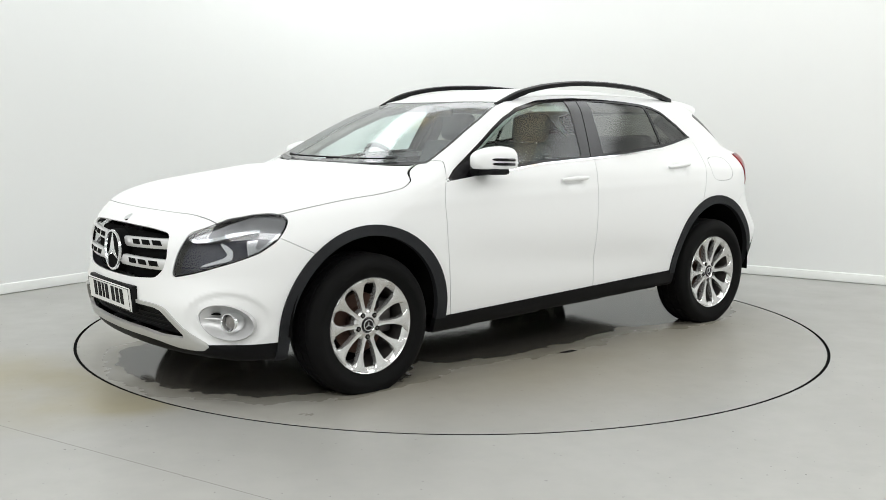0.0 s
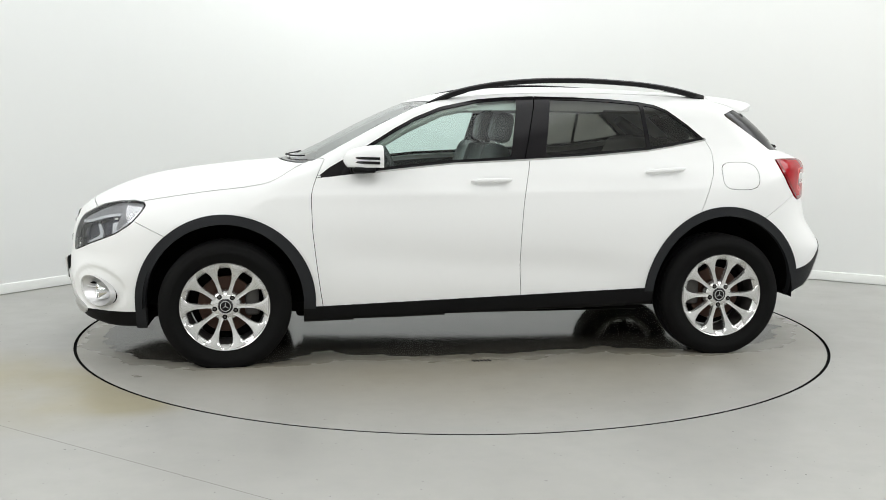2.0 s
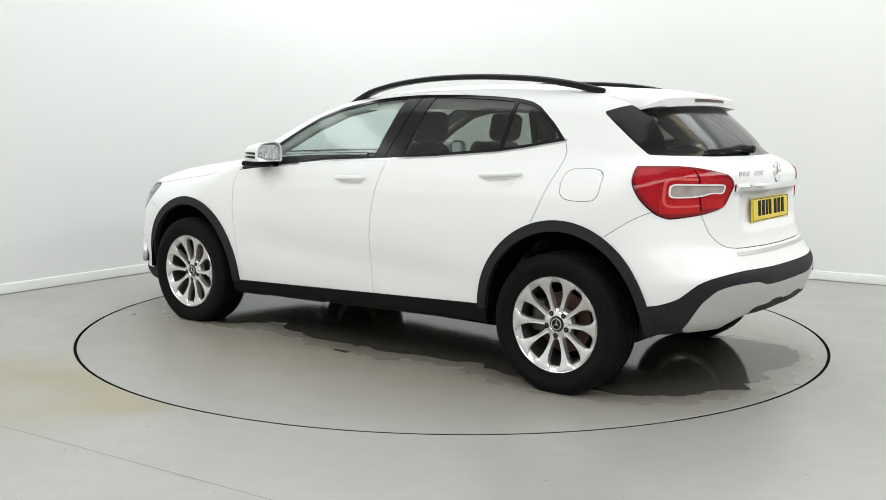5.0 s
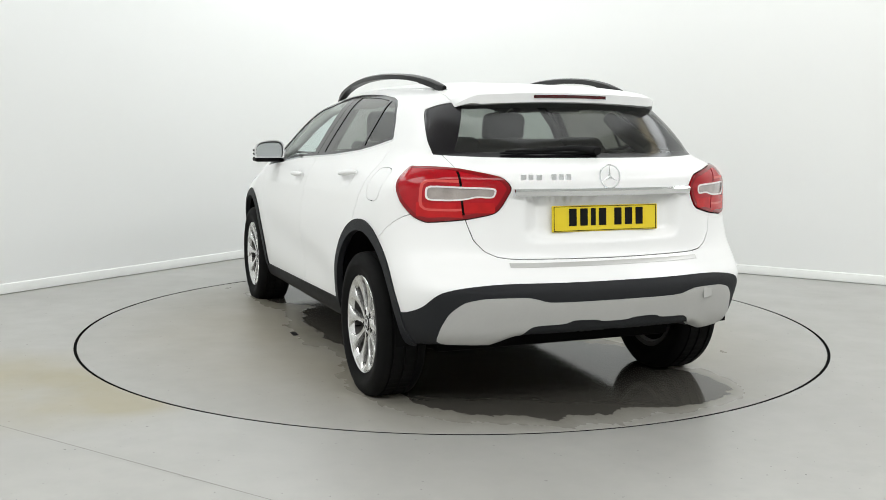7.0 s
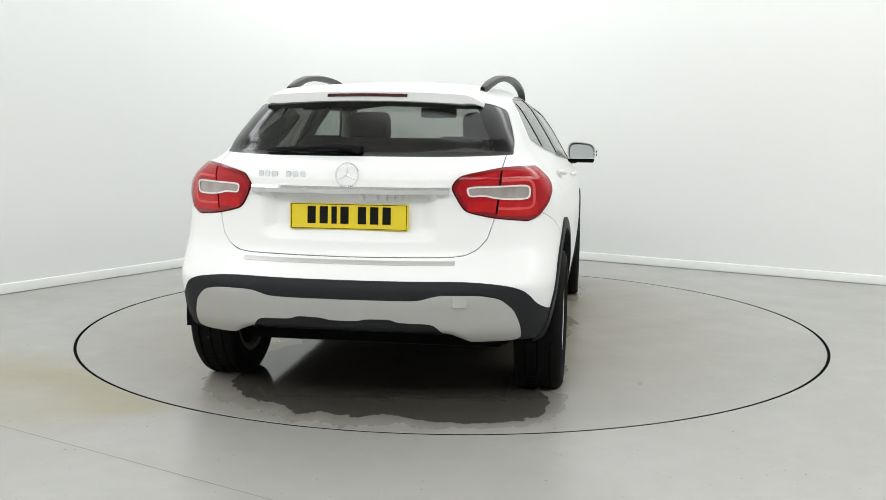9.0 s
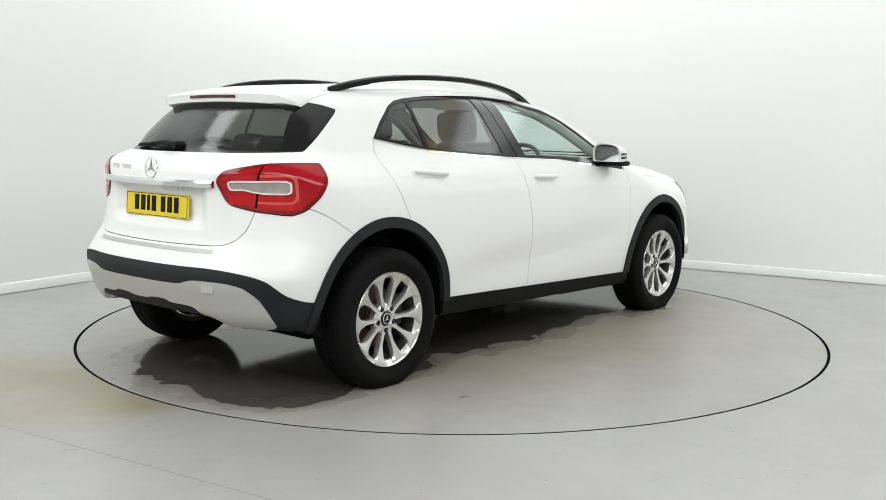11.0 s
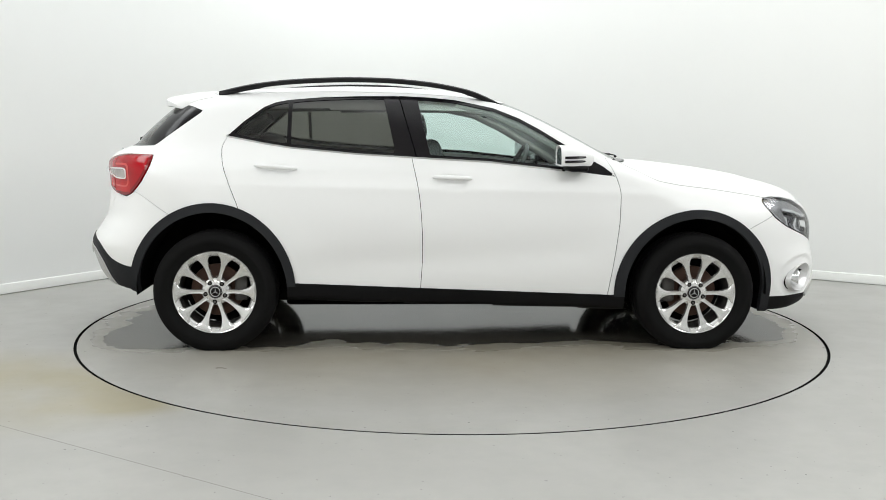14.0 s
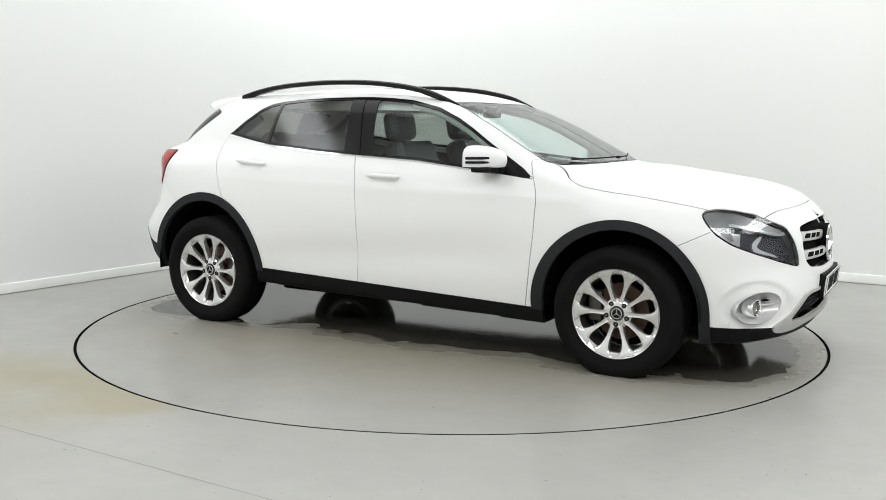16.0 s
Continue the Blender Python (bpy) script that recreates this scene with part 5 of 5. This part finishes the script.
def mirrors(car):
    for s in (1, -1):
        base = new("door_mirror")
        base.parent = car
        base["label"] = "white door mirror with a black foot"
        bm = bmesh.new()
        # housing: rounded shell, front bulging
        rows = []
        cx, cy, cz = 0.612, 0.905, 1.080
        for i in range(13):
            t = i / 12
            f = (1 - (1 - t) ** 2.0) ** 0.5
            x = cx + 0.128 - 0.198 * t
            hw, hz = 0.096 * (0.22 + 0.78 * f), 0.074 * (0.18 + 0.82 * f)
            yo = cy + 0.012 * t
            ring = []
            for k in range(32):
                a = 2 * math.pi * k / 32
                c, sn = math.cos(a), math.sin(a)
                ex = 0.62
                yy = hw * math.copysign(abs(c) ** ex, c)
                zz = hz * math.copysign(abs(sn) ** ex, sn)
                zz += 0.022 * (-yy / 0.10) * 0.35 - 0.004
                if zz < -0.040:
                    zz = -0.040
                ring.append(bm.verts.new((x - 0.25 * max(0, yy) * (1 - t) * 0.6, s * (yo + yy), cz + zz)))
            rows.append(ring)
        for A, B in zip(rows, rows[1:]):
            for k in range(32):
                bm.faces.new((A[k], A[(k + 1) % 32], B[(k + 1) % 32], B[k]))
        bm.faces.new(rows[0])
        # rim of the rear opening
        inner = [bm.verts.new(v.co + Vector((0.004, s * (cy - abs(v.co.y)) * 0.10, (cz - v.co.z) * 0.10))) for v in rows[-1]]
        deep = [bm.verts.new(v.co + Vector((0.02, 0, 0))) for v in inner]
        for k in range(32):
            j = (k + 1) % 32
            bm.faces.new((rows[-1][k], rows[-1][j], inner[j], inner[k]))
            bm.faces.new((inner[k], inner[j], deep[j], deep[k]))
        bmesh.ops.recalc_face_normals(bm, faces=bm.faces)
        shell_ob = part("mirror_housing", bm, PAINT, base)
        bm = bmesh.new()
        bm.faces.new([bm.verts.new(v) for v in [(0.558 + 0.0104 * math.cos(a), s * (0.917 + 0.080 * math.copysign(abs(math.cos(a)) ** 0.62, math.cos(a))),
                                                max(1.042, 1.076 + 0.058 * math.copysign(abs(math.sin(a)) ** 0.62, math.sin(a)) - 0.008 * math.cos(a)))
                                               for a in [2 * math.pi * k / 32 for k in range(32)]]])
        part("mirror_glass", bm, MIRROR, base, "mirror glass")
        # black lower edge, foot and indicator
        bm = bmesh.new()
        box(bm, 0.638, s * 0.915, 1.027, 0.115, 0.172, 0.030, 0.012)
        box(bm, 0.660, s * 0.825, 1.022, 0.090, 0.12, 0.036, 0.012)
        part("mirror_foot", bm, BLACK, base)
        for z, L in ((1.090, 0.11), (1.068, 0.12)):
            bm = bmesh.new()
            pts = []
            for k in range(9):
                a = k / 8
                pts.append((0.712 - 0.150 * a ** 1.5, s * (0.925 + 0.088 * math.sin(a * math.pi / 2)), z - 0.004 * a))
            tube(bm, pts, [0.003] + [0.007] * 8, 8)
            part("indicator", bm, GLOSSBLACK, base)


def roof_rails(car):
    for s in (1, -1):
        bm = bmesh.new()
        prof = spline([-1.37, -1.228, -1.03, -0.811, -0.592, -0.268, -0.054, 0.12, 0.20, 0.27], [1.440, 1.474, 1.504, 1.520, 1.526, 1.514, 1.487, 1.444, 1.410, 1.376])
        yy = spline([-1.36, -0.6, 0.1, 0.25], [0.482, 0.533, 0.548, 0.54])
        rows = []
        for x in np.linspace(-1.37, 0.27, 57):
            z, y = float(prof(x)), float(yy(x))
            e = min(1, (x + 1.37) / 0.25, (0.27 - x) / 0.22)
            w = 0.010 + 0.009 * max(e, 0) ** 0.5
            gap = z - on_top(x, y).z
            h = 0.030 if e >= 1 else min(max(0.026, gap + 0.006), 0.034)
            rows.append([bm.verts.new((x, s * (y + dy), z + dz)) for dy, dz in ((-w, -h), (-w * 1.0, -0.006), (-w * 0.5, 0.0), (w * 0.5, -0.001), (w * 1.05, -0.008), (w * 1.15, -h))])
        for A, B in zip(rows, rows[1:]):
            for i in range(6):
                j = (i + 1) % 6
                bm.faces.new((A[i], B[i], B[j], A[j]))
        bm.faces.new(rows[0])
        bm.faces.new(rows[-1])
        bmesh.ops.recalc_face_normals(bm, faces=bm.faces)
        part("roof_rail", bm, RAILBLACK, car, "black roof rail")


def front_wipers(car):
    for y0, y1 in ((-0.50, 0.12), (0.02, 0.52)):
        bm = bmesh.new()
        pts = []
        for k in range(12):
            y = y0 + (y1 - y0) * k / 11
            x = 1.035 - 0.33 * y * y - 0.012 * k / 11
            pts.append(on_top(x, y, 0.012))
        tube(bm, pts, [0.008, 0.006] + [0.004] * 10, 8)
        part("windscreen_wiper", bm, BLACK, car)


# ---- cabin ----
def cabin(car):
    def seat(x, y, name, wide=0.5, rear=False):
        st = new(name)
        st.parent = car
        st.location = (x, y, 0)
        st["label"] = "black leather seat with a headrest"
        bm = bmesh.new()
        box(bm, 0.0, 0, 0.56, 0.50, wide, 0.18, 0.06, seg=3)
        part("seat_cushion", bm, LEATHER, st)
        bm = bmesh.new()
        vs = box(bm, 0, 0, 0.30 if not rear else 0.33, 0.15, wide * 0.96, 0.61 if not rear else 0.60, 0.06, seg=3)
        for v in bm.verts:
            f = (v.co.z + 0.01) / 0.62
            v.co.y *= 1.0 - 0.25 * max(0, f - 0.35)
            v.co.x += 0.03 * (abs(v.co.y) > wide * 0.33)
        bmesh.ops.rotate(bm, cent=(0, 0, 0), matrix=Euler((0, radians(-20), 0)).to_matrix(), verts=bm.verts)
        bmesh.ops.translate(bm, vec=(-0.22, 0, 0.58), verts=bm.verts)
        part("backrest", bm, LEATHER, st)
        for hy in ((0,) if not rear else (-wide * 0.28, wide * 0.28)):
            bm = bmesh.new()
            hz = 1.245 if not rear else 1.14
            hx = -0.455 if not rear else -0.42
            box(bm, hx, hy, hz, 0.10, 0.27 if not rear else 0.24, 0.175 if not rear else 0.12, 0.045, rot=(0, -10, 0), seg=3)
            head = part("headrest", bm, LEATHER, st)
            for dy in (-0.06, 0.06):
                bm = bmesh.new()
                cyl(bm, (hx + 0.03, hy + dy, hz - 0.20), (hx, hy + dy, hz - 0.05), 0.006, seg=8)
                part("headrest_post", bm, CHROME, head)
    seat(0.26, 0.36, "front_seat")
    seat(0.22, -0.36, "front_seat")
    seat(-0.78, 0.0, "rear_bench", 1.25, True)
    bm = bmesh.new()
    rows = []
    for y in np.linspace(-0.70, 0.70, 21):
        hood = 0.05 * math.exp(-((y + 0.36) / 0.17) ** 2)
        rows.append([bm.verts.new((x, y, z)) for x, z in ((1.00, 0.985), (0.72, 0.985 + 0.3 * hood), (0.54, 0.975 + hood), (0.50, 0.95 + hood * 0.8), (0.53, 0.85), (0.60, 0.62))])
    for A, B in zip(rows, rows[1:]):
        for i in range(5):
            bm.faces.new((A[i], B[i], B[i + 1], A[i + 1]))
    bmesh.ops.recalc_face_normals(bm, faces=bm.faces)
    dash = part("dashboard", bm, TRIMDARK, car, "black dashboard")
    bm = bmesh.new()
    box(bm, 0.54, -0.02, 1.02, 0.02, 0.20, 0.11, 0.006)
    part("display", bm, GLOSSBLACK, dash)
    # steering wheel on the right-hand side
    sw = new("steering_wheel")
    sw.parent = car
    sw.matrix_local = pose(0.36, -0.36, 0.965, 0, -65, 0)
    bm = bmesh.new()
    n = 40
    prof = [(0.185 + 0.015 * math.cos(2 * math.pi * k / 10), 0.015 * math.sin(2 * math.pi * k / 10)) for k in range(10)]
    revolve(bm, prof, n, "z", closed=True)
    bmesh.ops.recalc_face_normals(bm, faces=bm.faces)
    part("wheel_ring", bm, LEATHER, sw)
    bm = bmesh.new()
    box(bm, 0, 0, 0, 0.11, 0.13, 0.05, 0.02)
    for a in (90, -90, 180):
        v = box(bm, 0.1, 0, 0, 0.18, 0.035, 0.014, 0.004)
        bmesh.ops.rotate(bm, cent=(0, 0, 0), matrix=Euler((0, 0, radians(a))).to_matrix(), verts=v)
    part("wheel_boss", bm, TRIMDARK, sw)
    bm = bmesh.new()
    box(bm, 0.22, 0, 1.335, 0.025, 0.235, 0.065, 0.014)
    cyl(bm, (0.235, 0, 1.34), (0.29, 0, 1.395), 0.012, seg=10)
    m = part("interior_mirror", bm, BLACK, car)
    for s in (1, -1):
        bm = bmesh.new()
        pts = [on_form(x, z, s, -0.045) for x, z in ((-0.30, 1.385), (-0.32, 1.25), (-0.30, 1.08), (-0.28, 0.9))]
        tube(bm, pts, [0.035, 0.04, 0.045, 0.05], 10, 0.6)
        part("pillar_trim", bm, TRIMDARK, car)
        bm = bmesh.new()
        pts = [on_form(x, z, s, -0.06) for x, z in ((0.80, 1.0), (0.60, 1.12), (0.40, 1.235), (0.2, 1.325), (0.0, 1.365))]
        tube(bm, pts, 0.032, 10, 0.8)
        part("pillar_trim", bm, LINING, car)
        bm = bmesh.new()
        tube(bm, [on_form(x, z, s, -0.13) for x, z in ((-1.2, 1.30), (-1.32, 1.22), (-1.45, 1.15), (-1.5, 1.0))], [0.04, 0.055, 0.06, 0.06], 10, 0.8)
        part("pillar_trim", bm, TRIMDARK, car)
    bm = bmesh.new()
    box(bm, -1.50, 0, 1.04, 0.55, 1.20, 0.03, 0.008)
    part("parcel_shelf", bm, TRIMDARK, car)


RAILBLACK = surface("rail_black", (0.004, 0.004, 0.0045), 0.35, spec=0.18, vary=0.1)
REFLECTOR = surface("lamp_reflector", (0.62, 0.63, 0.65), 0.22, metal=0.85, vary=0.08, scale=14)
LAMPGREY = surface("lamp_grey", (0.24, 0.24, 0.25), 0.3, metal=0.6, vary=0.35, scale=22)
LAMPBLACK = surface("lamp_black", (0.012, 0.013, 0.028), 0.25, spec=0.3, vary=0.3)
REDLENS = surface("red_lens", (0.37, 0.003, 0.009), 0.08, spec=0.35, vary=0.30, scale=11)
REDREFLEX = surface("red_reflex_lens", (0.46, 0.008, 0.010), 0.2, spec=0.25, vary=0.35, scale=26)
LOOPRED = surface("pale_red_lens", (0.62, 0.09, 0.08), 0.15, spec=0.3, vary=0.2, scale=20)
DEEPRED = surface("deep_red_lens", (0.20, 0.002, 0.005), 0.12, coat=0.15, spec=0.35, vary=0.1)
DARKRED = surface("dark_red_lens", (0.10, 0.004, 0.006), 0.12, coat=1.0)
WHITELENS = surface("white_lens", (0.34, 0.30, 0.28), 0.12, coat=1.0, vary=0.5, scale=16)
WHITEFRAME = surface("white_lamp_frame", (0.80, 0.76, 0.75), 0.2, vary=0.05, scale=10)
LAMPGLASS = surface("lamp_glass", (0.16, 0.15, 0.14), 0.06, coat=1.0, vary=0.3, scale=30)
SILVERBEZEL = surface("silver_bezel", (0.60, 0.60, 0.60), 0.32, metal=0.35, coat=0.3, vary=0.05)
PLATEWHITE = surface("plate_white", (0.74, 0.74, 0.72), 0.3, vary=0.04)
PLATEYELLOW = surface("plate_yellow", (0.74, 0.57, 0.014), 0.3, vary=0.04)
TRIMDARK = surface("dark_trim", (0.045, 0.046, 0.046), 0.6, vary=0.15, bump=0.2, bump_scale=500)
LINING = surface("grey_lining", (0.50, 0.49, 0.46), 0.9, vary=0.06)
LEATHER = surface("black_leather", (0.055, 0.055, 0.056), 0.45, vary=0.2, scale=12, bump=0.06, bump_scale=60)
BARREL = surface("dark_grey_barrel", (0.06, 0.056, 0.052), 0.5, metal=0.5, vary=0.3, scale=15)
RUST = surface("brake_rust", (0.075, 0.040, 0.028), 0.55, metal=0.6, vary=0.45, scale=14)
BOLT = surface("dull_steel", (0.10, 0.095, 0.09), 0.5, metal=0.7, vary=0.2)
MIRROR = surface("mirror", (0.80, 0.84, 0.86), 0.02, metal=1.0, vary=0.02)

car = new("car")
tagged(car, "white five-door crossover car with grey plastic cladding on a turntable", "car")
build_body(car)
for wx in (1.35, -1.35):
    for ws in (1, -1):
        wheel(car, wx, ws)
mirrors(car)
roof_rails(car)
front_wipers(car)
cabin(car)


def motions():
    walk(table, [(t, pose(0, 0, 0, 0, 0, a)) for t, a in TURN])
    walk(car, [(t, pose(0, 0, 0, 0, 0, a) @ pose(OFFSET[0], OFFSET[1], 0)) for t, a in TURN])


motions()
